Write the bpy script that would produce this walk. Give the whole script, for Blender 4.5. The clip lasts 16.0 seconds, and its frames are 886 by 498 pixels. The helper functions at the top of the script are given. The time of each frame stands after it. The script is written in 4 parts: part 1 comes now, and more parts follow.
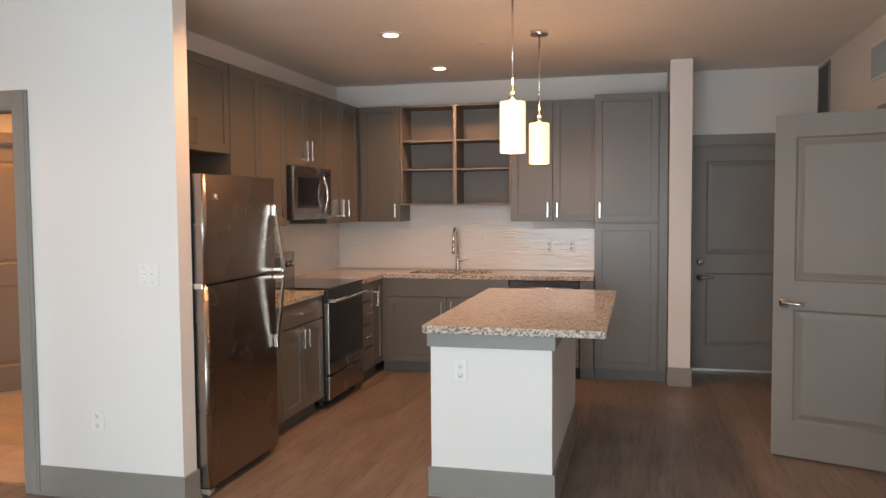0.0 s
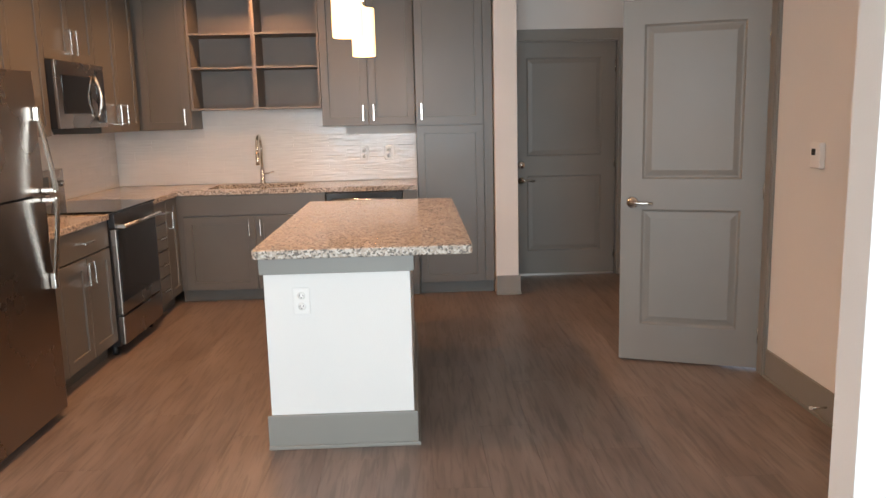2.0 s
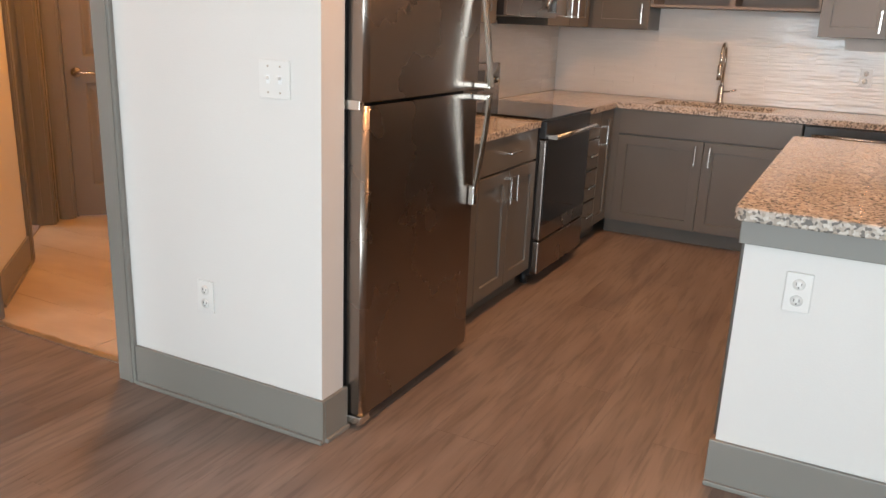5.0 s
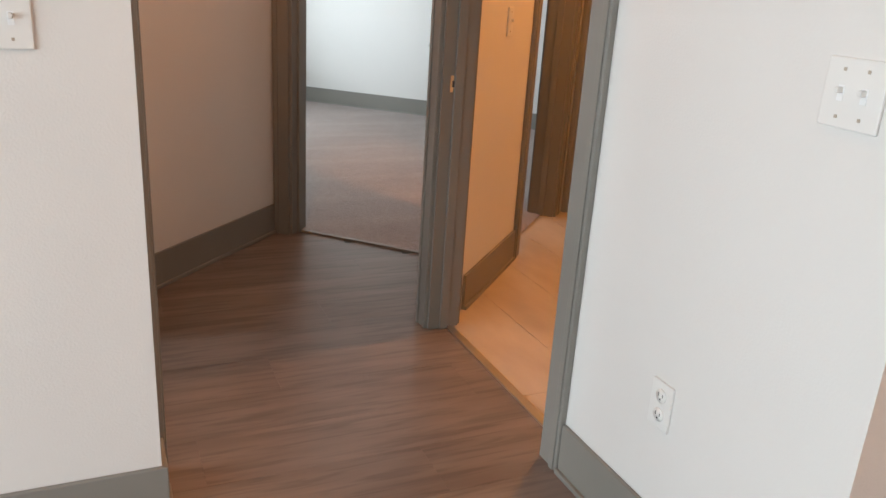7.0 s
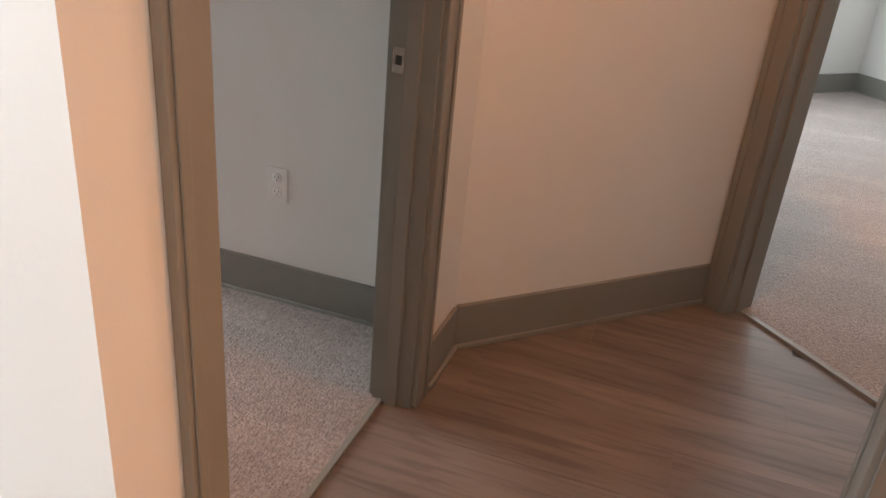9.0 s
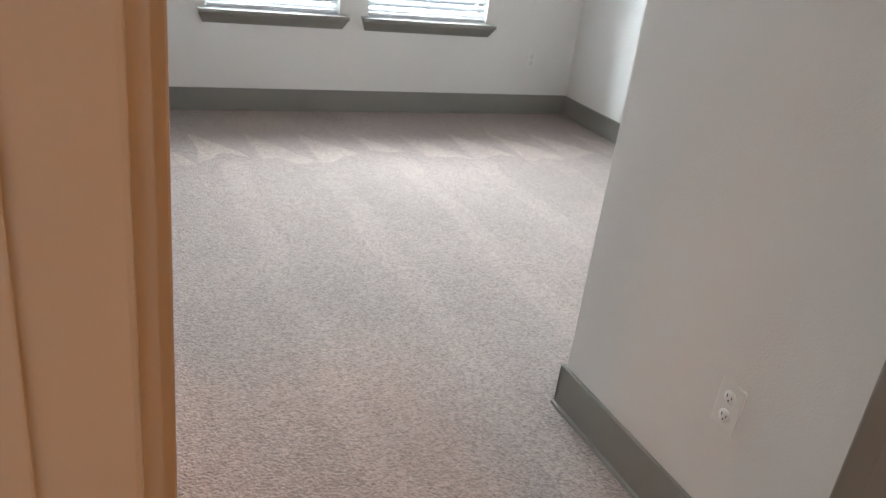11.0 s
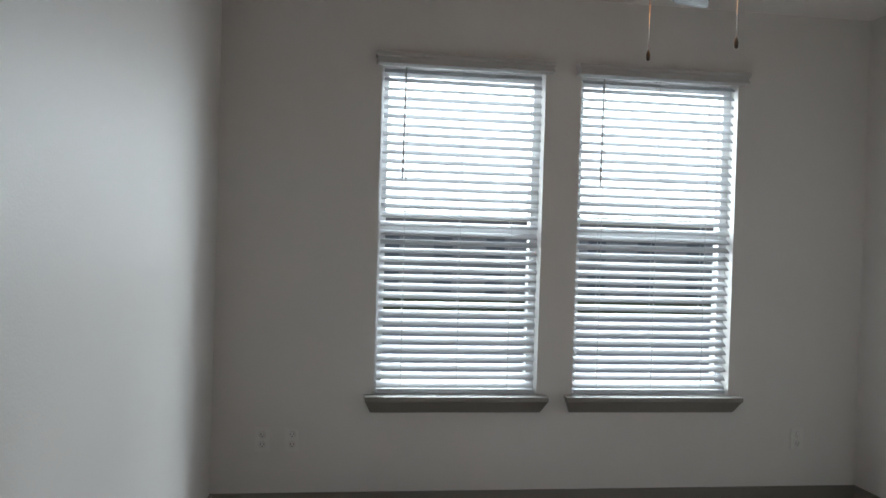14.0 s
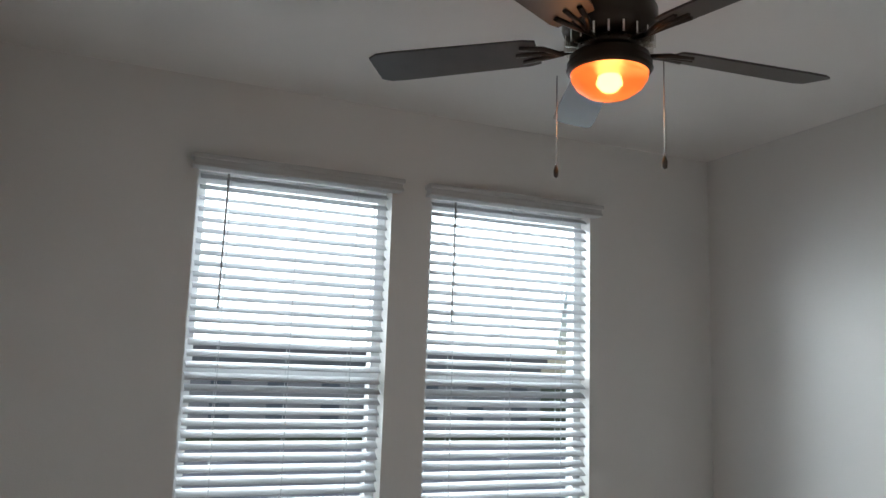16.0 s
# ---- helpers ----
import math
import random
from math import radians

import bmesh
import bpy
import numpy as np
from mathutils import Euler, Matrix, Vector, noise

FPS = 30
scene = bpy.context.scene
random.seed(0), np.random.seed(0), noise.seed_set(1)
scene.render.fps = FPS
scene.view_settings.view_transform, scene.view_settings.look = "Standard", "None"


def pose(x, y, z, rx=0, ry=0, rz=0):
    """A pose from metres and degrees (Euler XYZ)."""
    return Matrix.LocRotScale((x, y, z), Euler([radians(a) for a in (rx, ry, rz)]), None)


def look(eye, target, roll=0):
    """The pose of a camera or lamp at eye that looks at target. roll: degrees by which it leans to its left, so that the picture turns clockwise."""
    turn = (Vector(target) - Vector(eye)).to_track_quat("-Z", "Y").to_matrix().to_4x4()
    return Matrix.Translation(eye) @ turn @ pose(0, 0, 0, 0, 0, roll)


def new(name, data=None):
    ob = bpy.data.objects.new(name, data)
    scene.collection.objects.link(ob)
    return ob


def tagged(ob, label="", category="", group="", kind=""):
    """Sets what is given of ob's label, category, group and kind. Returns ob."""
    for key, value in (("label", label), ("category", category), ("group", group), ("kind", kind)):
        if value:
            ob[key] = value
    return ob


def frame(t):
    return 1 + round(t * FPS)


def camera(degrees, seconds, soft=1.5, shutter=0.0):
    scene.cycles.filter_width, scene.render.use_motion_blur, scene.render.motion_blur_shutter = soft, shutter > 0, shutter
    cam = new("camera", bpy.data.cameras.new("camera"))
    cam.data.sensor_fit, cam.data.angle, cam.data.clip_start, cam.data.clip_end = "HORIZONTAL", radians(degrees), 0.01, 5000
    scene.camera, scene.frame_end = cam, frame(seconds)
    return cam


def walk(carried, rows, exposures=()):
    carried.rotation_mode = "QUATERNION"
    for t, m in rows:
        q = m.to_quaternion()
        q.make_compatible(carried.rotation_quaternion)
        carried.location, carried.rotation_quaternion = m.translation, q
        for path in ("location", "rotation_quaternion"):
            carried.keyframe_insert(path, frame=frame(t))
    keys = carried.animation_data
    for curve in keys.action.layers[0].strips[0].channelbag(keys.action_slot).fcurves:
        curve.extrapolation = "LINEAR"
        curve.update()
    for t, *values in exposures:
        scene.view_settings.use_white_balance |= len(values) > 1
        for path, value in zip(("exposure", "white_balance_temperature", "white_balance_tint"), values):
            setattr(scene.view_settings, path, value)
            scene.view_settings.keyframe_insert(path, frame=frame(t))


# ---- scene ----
cam = camera(58.6, 16.0)
EXPOSURES = [(0.0, -0.25), (2.0, 0.05), (7.0, -0.2), (8.0, -0.05), (9.0, 0.25), (10.2, 0.55), (12.4, 0.1), (13.0, -0.15), (13.5, -0.45), (14.0, -0.85), (14.5, -0.9), (16.0, -0.85)]
PATH = [
    (0, (-0.115, 0.034, 1.518), (-0.595, 1.972, 1.408), -0.4),
    (0.5, (-0.24, 0.163, 1.515), (-0.537, 2.136, 1.38), -1.7),
    (1, (-0.357, 0.274, 1.51), (-0.514, 2.262, 1.351), -2.2),
    (1.5, (-0.427, 0.423, 1.46), (-0.461, 2.409, 1.221), -1.7),
    (2, (-0.49, 0.625, 1.453), (-0.428, 2.596, 1.114), -1.4),
    (2.5, (-0.589, 0.778, 1.415), (-0.514, 2.728, 0.979), 0.2),
    (3, (-0.727, 0.922, 1.41), (-0.72, 2.862, 0.927), -0.2),
    (3.2, (-0.77, 0.981, 1.402), (-0.828, 2.916, 0.897), -0.5),
    (5.3, (-0.978, 1.686, 1.352), (-2.031, 3.296, 0.807), 2.5),
    (5.5, (-1.025, 1.739, 1.331), (-2.203, 3.263, 0.795), 2.4),
    (6, (-1.186, 1.962, 1.335), (-2.664, 3.176, 0.749), 2.3),
    (6.5, (-1.362, 2.18, 1.338), (-3.027, 3.092, 0.71), 3.3),
    (7, (-1.581, 2.378, 1.326), (-3.299, 3.164, 0.671), 3.6),
    (7.5, (-1.865, 2.587, 1.315), (-3.635, 3.205, 0.619), 4.0),
    (8, (-2.123, 2.816, 1.326), (-3.964, 2.985, 0.563), 5.2),
    (8.5, (-2.397, 2.992, 1.321), (-4.224, 2.831, 0.523), 4.8),
    (9, (-2.742, 3.052, 1.364), (-4.463, 2.512, 0.498), 5.4),
    (9.5, (-3.047, 2.936, 1.391), (-4.613, 2.125, 0.448), 5.7),
    (10, (-3.255, 3.026, 1.339), (-4.57, 1.836, 0.413), 7.5),
    (12.3, (-3.843, 2.522, 1.416), (-4.204, 0.673, 0.745), 3.9),
    (12.5, (-3.899, 2.467, 1.394), (-4.21, 0.589, 0.779), 3.5),
    (13, (-4.033, 2.27, 1.326), (-4.201, 0.323, 0.904), 3.1),
    (13.5, (-4.025, 2.068, 1.332), (-4.199, 0.088, 1.109), 2.4),
    (14, (-3.981, 1.826, 1.387), (-4.251, -0.156, 1.36), 1.7),
    (14.5, (-3.966, 1.67, 1.403), (-4.265, -0.304, 1.516), 1.8),
    (15, (-4.06, 1.448, 1.472), (-4.373, -0.514, 1.703), 2.0),
    (15.5, (-3.971, 1.326, 1.454), (-4.516, -0.576, 1.742), 2.2),
    (16, (-3.885, 1.167, 1.453), (-4.661, -0.65, 1.762), 1.9),
]
walk(cam, [(t, look(eye, target, roll)) for t, eye, target, roll in PATH], EXPOSURES)


# ---- world, sun, daylight at the openings ----
world = bpy.data.worlds.new("sky")
scene.world = world
world.use_nodes = True
wn = world.node_tree
sky = wn.nodes.new("ShaderNodeTexSky")
sky.sky_type, sky.sun_disc = "NISHITA", False
sky.sun_elevation, sky.sun_rotation = radians(50), radians(20)
wn.links.new(sky.outputs[0], wn.nodes["Background"].inputs[0])
wn.nodes["Background"].inputs[1].default_value = 0.15
sun = new("sun", bpy.data.lights.new("sun", "SUN"))
sun.data.energy, sun.data.angle, sun.data.color = 1.2, radians(12), (1, 0.96, 0.9)
sun.matrix_world = look((0, 0, 20), (3, -9, 0))


def area(name, eye, target, w, h, energy, color):
    ob = new(name, bpy.data.lights.new(name, "AREA"))
    ob.data.shape, ob.data.size, ob.data.size_y = "RECTANGLE", w, h
    ob.data.energy, ob.data.color = energy, color
    ob.matrix_world = look(eye, target)
    return ob


DAY = (0.82, 0.93, 1.0)
WARM = (1.0, 0.48, 0.21)
AMBER = (1.0, 0.37, 0.07)
area("living_daylight", (-0.4, -1.98, 1.2), (-0.4, 2, 0.85), 4.4, 1.9, 325, DAY)
area("bedroom_daylight", (-5.1, -3.6, 2.2), (-5.1, -2.0, 1.75), 3.6, 1.3, 800, DAY)
area("far_bedroom_daylight", (-8.80, 2.95, 1.4), (-6.2, 5.6, 1.3), 1.9, 1.5, 95, DAY)


# ---- material helpers ----
def mat(name, color, rough=0.5, metal=0.0, vary=0.08, scale=3.0, bump=0.0, bscale=60.0, stretch=(1, 1, 1), fine=0.0):
    """Paint-like surface: base colour with slow and fine variation, and a fine relief."""
    m = bpy.data.materials.new(name)
    m.use_nodes = True
    n, l = m.node_tree.nodes, m.node_tree.links
    p = n["Principled BSDF"]
    p.inputs["Roughness"].default_value, p.inputs["Metallic"].default_value = rough, metal
    geo = n.new("ShaderNodeNewGeometry")
    mp = n.new("ShaderNodeMapping")
    mp.inputs["Scale"].default_value = stretch
    l.new(geo.outputs["Position"], mp.inputs[0])
    a = n.new("ShaderNodeTexNoise")
    a.inputs["Scale"].default_value, a.inputs["Detail"].default_value = scale, 5
    l.new(mp.outputs[0], a.inputs["Vector"])
    r = n.new("ShaderNodeValToRGB")
    r.color_ramp.elements[0].position, r.color_ramp.elements[1].position = 0.3, 0.7
    r.color_ramp.elements[0].color = (*[c * (1 - vary) for c in color], 1)
    r.color_ramp.elements[1].color = (*[min(1, c * (1 + vary)) for c in color], 1)
    l.new(a.outputs[0], r.inputs[0])
    l.new(r.outputs[0], p.inputs["Base Color"])
    b = n.new("ShaderNodeTexNoise")
    b.inputs["Scale"].default_value, b.inputs["Detail"].default_value = bscale, 4
    l.new(mp.outputs[0], b.inputs["Vector"])
    if bump:
        bp = n.new("ShaderNodeBump")
        bp.inputs["Strength"].default_value, bp.inputs["Distance"].default_value = bump, 0.004
        l.new(b.outputs[0], bp.inputs["Height"])
        l.new(bp.outputs[0], p.inputs["Normal"])
    mr = n.new("ShaderNodeMapRange")
    mr.inputs[3].default_value, mr.inputs[4].default_value = max(0.02, rough - 0.07), min(1, rough + 0.07)
    l.new(a.outputs[0], mr.inputs[0])
    l.new(mr.outputs[0], p.inputs["Roughness"])
    return m


def emit(name, color, strength):
    m = bpy.data.materials.new(name)
    m.use_nodes = True
    p = m.node_tree.nodes["Principled BSDF"]
    p.inputs["Base Color"].default_value = (0.9, 0.85, 0.78, 1)
    p.inputs["Emission Color"].default_value = (*color, 1)
    p.inputs["Emission Strength"].default_value = strength
    return m


WALL = mat("wall_paint", (0.67, 0.655, 0.63), 0.55, vary=0.02, scale=1.2, bump=0.18, bscale=170)
CEIL = mat("ceiling_paint", (0.80, 0.78, 0.75), 0.8, vary=0.02, bump=0.15, bscale=140)
TRIM = mat("greige_trim_paint", (0.205, 0.195, 0.175), 0.38, vary=0.05, scale=2, bump=0.05, bscale=90)
DOORM = mat("greige_door_paint", (0.20, 0.185, 0.165), 0.42, vary=0.05, scale=2, bump=0.06, bscale=120)
CAB = mat("cabinet_paint", (0.104, 0.097, 0.085), 0.36, vary=0.05, scale=3, bump=0.04, bscale=90)
CABIN = mat("cabinet_inside", (0.15, 0.135, 0.12), 0.5, vary=0.06, scale=4)
STEEL = mat("stainless_steel", (0.30, 0.26, 0.23), 0.27, 1.0, vary=0.05, scale=2)
NICKEL = mat("satin_nickel", (0.72, 0.70, 0.66), 0.22, 1.0, vary=0.03)
BLACK = mat("black_plastic", (0.012, 0.012, 0.013), 0.35, vary=0.1)
BGLASS = mat("black_glass", (0.008, 0.008, 0.009), 0.06, vary=0.05)
PLATE = mat("white_plastic", (0.70, 0.69, 0.665), 0.3, vary=0.02)
SLOT = mat("dark_slot", (0.03, 0.028, 0.025), 0.6)
BLIND = mat("white_blind_slat", (0.55, 0.56, 0.57), 0.45, vary=0.03, scale=5)
VALANCE = mat("grey_valance", (0.46, 0.46, 0.45), 0.5, vary=0.04)
BRONZE = mat("dark_bronze", (0.055, 0.042, 0.034), 0.32, 0.85, vary=0.15, scale=8)
BLADE = mat("dark_wood_blade", (0.045, 0.038, 0.034), 0.4, vary=0.25, scale=12, stretch=(1, 1, 1))
ALU = mat("aluminium_strip", (0.6, 0.58, 0.55), 0.35, 1.0)
VINYL = mat("white_window_vinyl", (0.75, 0.76, 0.76), 0.4)
SHADE = emit("lit_glass_shade", (1.0, 0.66, 0.27), 2.0)
BULB = emit("lit_downlight_lens", (1.0, 0.66, 0.33), 14)
BOWL = emit("lit_amber_bowl", (1.0, 0.24, 0.05), 0.7)
HOTBULB = emit("lit_bulb", (1.0, 0.7, 0.33), 14)


tn, tl = BLIND.node_tree.nodes, BLIND.node_tree.links
tr, mxs = tn.new("ShaderNodeBsdfTranslucent"), tn.new("ShaderNodeMixShader")
tr.inputs[0].default_value, mxs.inputs[0].default_value = (0.8, 0.83, 0.85, 1), 0.2
tl.new(tn["Principled BSDF"].outputs[0], mxs.inputs[1])
tl.new(tr.outputs[0], mxs.inputs[2])
tl.new(mxs.outputs[0], tn["Material Output"].inputs[0])
bw = BOWL.node_tree.nodes["Principled BSDF"]
bw.inputs["Base Color"].default_value = (1.0, 0.36, 0.1, 1)
bw.inputs["Transmission Weight"].default_value, bw.inputs["Roughness"].default_value, bw.inputs["IOR"].default_value = 0.85, 0.42, 1.08


def floor_material(name, c1, c2, rough, stretch, scale, per_piece=0.25, bump=0.05):
    m = mat(name, c1, rough, vary=0.0, scale=scale, bump=bump, bscale=25, stretch=stretch)
    n, l = m.node_tree.nodes, m.node_tree.links
    r = [x for x in n if x.type == "VALTORGB"][0]
    r.color_ramp.elements[0].color, r.color_ramp.elements[1].color = (*c1, 1), (*c2, 1)
    info = n.new("ShaderNodeObjectInfo")
    hsv = n.new("ShaderNodeHueSaturation")
    mr = n.new("ShaderNodeMapRange")
    mr.inputs[3].default_value, mr.inputs[4].default_value = 1 - per_piece, 1 + per_piece
    l.new(info.outputs["Random"], mr.inputs[0])
    l.new(mr.outputs[0], hsv.inputs["Value"])
    l.new(r.outputs[0], hsv.inputs["Color"])
    l.new(hsv.outputs[0], n["Principled BSDF"].inputs["Base Color"])
    return m


PLANK = floor_material("vinyl_plank", (0.13, 0.099, 0.083), (0.205, 0.165, 0.142), 0.38, (5, 0.8, 1), 2.2, 0.07)


def add_grain(m, stretch, scale, depth):
    """Short dark strokes of printed wood grain over the base colour, different on each plank."""
    n, l = m.node_tree.nodes, m.node_tree.links
    p = n["Principled BSDF"]
    old = p.inputs["Base Color"].links[0].from_socket
    geo = [x for x in n if x.type == "NEW_GEOMETRY"][0]
    info = [x for x in n if x.type == "OBJECT_INFO"][0]
    shift = n.new("ShaderNodeVectorMath")
    shift.operation = "MULTIPLY_ADD"
    cmb = n.new("ShaderNodeCombineXYZ")
    for k in range(3):
        l.new(info.outputs["Random"], cmb.inputs[k])
    l.new(cmb.outputs[0], shift.inputs[0])
    shift.inputs[1].default_value = (7.0, 13.0, 5.0)
    l.new(geo.outputs["Position"], shift.inputs[2])
    mp = n.new("ShaderNodeMapping")
    mp.inputs["Scale"].default_value = stretch
    l.new(shift.outputs[0], mp.inputs[0])
    g = n.new("ShaderNodeTexNoise")
    g.inputs["Scale"].default_value, g.inputs["Detail"].default_value, g.inputs["Distortion"].default_value = scale, 6, 0.6
    l.new(mp.outputs[0], g.inputs["Vector"])
    r = n.new("ShaderNodeValToRGB")
    r.color_ramp.elements[0].position, r.color_ramp.elements[1].position = 0.36, 0.52
    r.color_ramp.elements[0].color, r.color_ramp.elements[1].color = (depth, depth, depth, 1), (1, 1, 1, 1)
    l.new(g.outputs[0], r.inputs[0])
    mx = n.new("ShaderNodeMix")
    mx.data_type, mx.blend_type = "RGBA", "MULTIPLY"
    mx.inputs[0].default_value = 1.0
    l.new(old, mx.inputs[6])
    l.new(r.outputs[0], mx.inputs[7])
    l.new(mx.outputs[2], p.inputs["Base Color"])


add_grain(PLANK, (30, 2.2, 1), 1.6, 0.72)
TILE = floor_material("stone_look_tile", (0.40, 0.32, 0.24), (0.54, 0.46, 0.37), 0.3, (1.0, 2.6, 1), 2.1, 0.03)
SPLASH = mat("glazed_white_tile", (0.72, 0.70, 0.67), 0.09, vary=0.03, scale=4, bump=0.3, bscale=7, stretch=(1, 1, 8))
for nd in SPLASH.node_tree.nodes:
    if nd.type == "BUMP":
        nd.inputs["Distance"].default_value = 0.007
GROUT = mat("grout", (0.42, 0.36, 0.29), 0.8)


def granite():
    m = mat("speckled_granite", (0.4, 0.36, 0.31), 0.12, vary=0.1, scale=6)
    n, l = m.node_tree.nodes, m.node_tree.links
    r = [x for x in n if x.type == "VALTORGB"][0]
    geo = [x for x in n if x.type == "NEW_GEOMETRY"][0]
    v = n.new("ShaderNodeTexVoronoi")
    v.inputs["Scale"].default_value = 125
    l.new(geo.outputs["Position"], v.inputs["Vector"])
    cr = n.new("ShaderNodeValToRGB")
    e = cr.color_ramp.elements
    e[0].position, e[0].color = 0.0, (0.03, 0.028, 0.028, 1)
    e[1].position, e[1].color = 1.0, (0.62, 0.58, 0.52, 1)
    for pos, c in ((0.22, (0.07, 0.06, 0.055)), (0.3, (0.30, 0.25, 0.20)), (0.6, (0.42, 0.36, 0.30))):
        x = e.new(pos)
        x.color = (*c, 1)
    sep = n.new("ShaderNodeSeparateColor")
    l.new(v.outputs["Color"], sep.inputs[0])
    l.new(sep.outputs[0], cr.inputs[0])
    mx = n.new("ShaderNodeMix")
    mx.data_type = "RGBA"
    mx.inputs[0].default_value = 0.75
    l.new(r.outputs[0], mx.inputs[6])
    l.new(cr.outputs[0], mx.inputs[7])
    l.new(mx.outputs[2], n["Principled BSDF"].inputs["Base Color"])
    return m


GRANITE = granite()


def carpet_material():
    """Cut pile: loop-sized grain, slow tone drift and the strokes of a vacuum cleaner."""
    m = mat("cut_pile_carpet", (0.285, 0.217, 0.19), 0.95, vary=0.12, scale=1.6, bump=1.0, bscale=130)
    n, l = m.node_tree.nodes, m.node_tree.links
    p = n["Principled BSDF"]
    geo = [x for x in n if x.type == "NEW_GEOMETRY"][0]
    r = [x for x in n if x.type == "VALTORGB"][0]
    bp = [x for x in n if x.type == "BUMP"][0]
    bp.inputs["Distance"].default_value = 0.012
    sp = n.new("ShaderNodeSeparateXYZ")
    l.new(geo.outputs["Position"], sp.inputs[0])

    def math_node(op, a, b=None):
        x = n.new("ShaderNodeMath")
        x.operation = op
        for i, v in enumerate((a, b)):
            if v is None:
                continue
            if isinstance(v, (int, float)):
                x.inputs[i].default_value = v
            else:
                l.new(v, x.inputs[i])
        return x.outputs[0]

    wob = n.new("ShaderNodeTexNoise")
    wob.inputs["Scale"].default_value = 2.3
    l.new(geo.outputs["Position"], wob.inputs["Vector"])
    wx = math_node("ADD", sp.outputs[0], math_node("MULTIPLY", math_node("SUBTRACT", wob.outputs[0], 0.5), 0.12))
    u = math_node("SUBTRACT", 1.0, math_node("FRACT", math_node("MULTIPLY", wx, 1 / 0.31)))
    v2 = math_node("MULTIPLY", math_node("ADD", sp.outputs[1], 1.55), 1 / 0.52)
    tri = math_node("GREATER_THAN", math_node("ADD", v2, -0.05), u)
    ragged = math_node("ADD", v2, math_node("MULTIPLY", math_node("SUBTRACT", wob.outputs[0], 0.5), 1.3))
    tri2 = math_node("LESS_THAN", ragged, 1.0)
    mask = math_node("MULTIPLY", tri, tri2)
    long_a = math_node("LESS_THAN", math_node("FRACT", math_node("MULTIPLY", wx, 1 / 0.47)), 0.26)
    near = math_node("GREATER_THAN", ragged, 1.15)
    mask = math_node("ADD", mask, math_node("MULTIPLY", math_node("MULTIPLY", long_a, near), 0.34))
    gr = n.new("ShaderNodeTexNoise")
    gr.inputs["Scale"].default_value, gr.inputs["Detail"].default_value = 95, 4
    l.new(geo.outputs["Position"], gr.inputs["Vector"])
    grain = math_node("ADD", math_node("MULTIPLY", gr.outputs[0], 1.8), 0.06)
    br = math_node("MULTIPLY", grain, math_node("ADD", math_node("MULTIPLY", math_node("MULTIPLY", mask, wob.outputs[0]), 0.55), 0.91))
    hsv = n.new("ShaderNodeHueSaturation")
    l.new(br, hsv.inputs["Value"])
    l.new(r.outputs[0], hsv.inputs["Color"])
    l.new(hsv.outputs[0], p.inputs["Base Color"])
    p.inputs["Sheen Weight"].default_value = 0.3
    return m


CARPET = carpet_material()
GRASS = mat("lawn", (0.06, 0.085, 0.035), 0.9, vary=0.3, scale=0.6)
FACADE = mat("facade_render", (0.42, 0.43, 0.44), 0.8, vary=0.08, scale=0.6)
PAVE = mat("pale_concrete", (0.42, 0.44, 0.47), 0.85, vary=0.15, scale=0.4)
ROOF = mat("roof_shingle", (0.25, 0.25, 0.26), 0.85, vary=0.15, scale=2)
PANE = mat("dark_window_pane", (0.2, 0.23, 0.26), 0.08, vary=0.1)


# ---- mesh helpers ----
def box(bm, x0, y0, z0, x1, y1, z1, bev=0.0):
    r = bmesh.ops.create_cube(bm, size=1)
    vs = r["verts"]
    for v in vs:
        v.co = Vector(((x0 + x1) / 2 + v.co.x * (x1 - x0), (y0 + y1) / 2 + v.co.y * (y1 - y0), (z0 + z1) / 2 + v.co.z * (z1 - z0)))
    if bev:
        es = list({e for v in vs for e in v.link_edges})
        bmesh.ops.bevel(bm, geom=es, offset=bev, segments=2, profile=0.6, affect="EDGES")
    return vs


def bx(x0, y0, z0, x1, y1, z1, bev=0.0):
    bm = bmesh.new()
    box(bm, min(x0, x1), min(y0, y1), min(z0, z1), max(x0, x1), max(y0, y1), max(z0, z1), bev)
    return bm


def lathe(profile, seg=32, cx=0, cy=0):
    """Turned body from (radius, z) pairs."""
    bm = bmesh.new()
    rings = []
    for r, z in profile:
        rings.append([bm.verts.new((cx + r * math.cos(2 * math.pi * i / seg), cy + r * math.sin(2 * math.pi * i / seg), z)) for i in range(seg)])
    for a, b in zip(rings, rings[1:]):
        for i in range(seg):
            bm.faces.new((a[i], a[(i + 1) % seg], b[(i + 1) % seg], b[i]))
    for ring, flip in ((rings[0], True), (rings[-1], False)):
        bm.faces.new(ring[::-1] if flip else ring)
    for f in bm.faces:
        f.smooth = True
    return bm


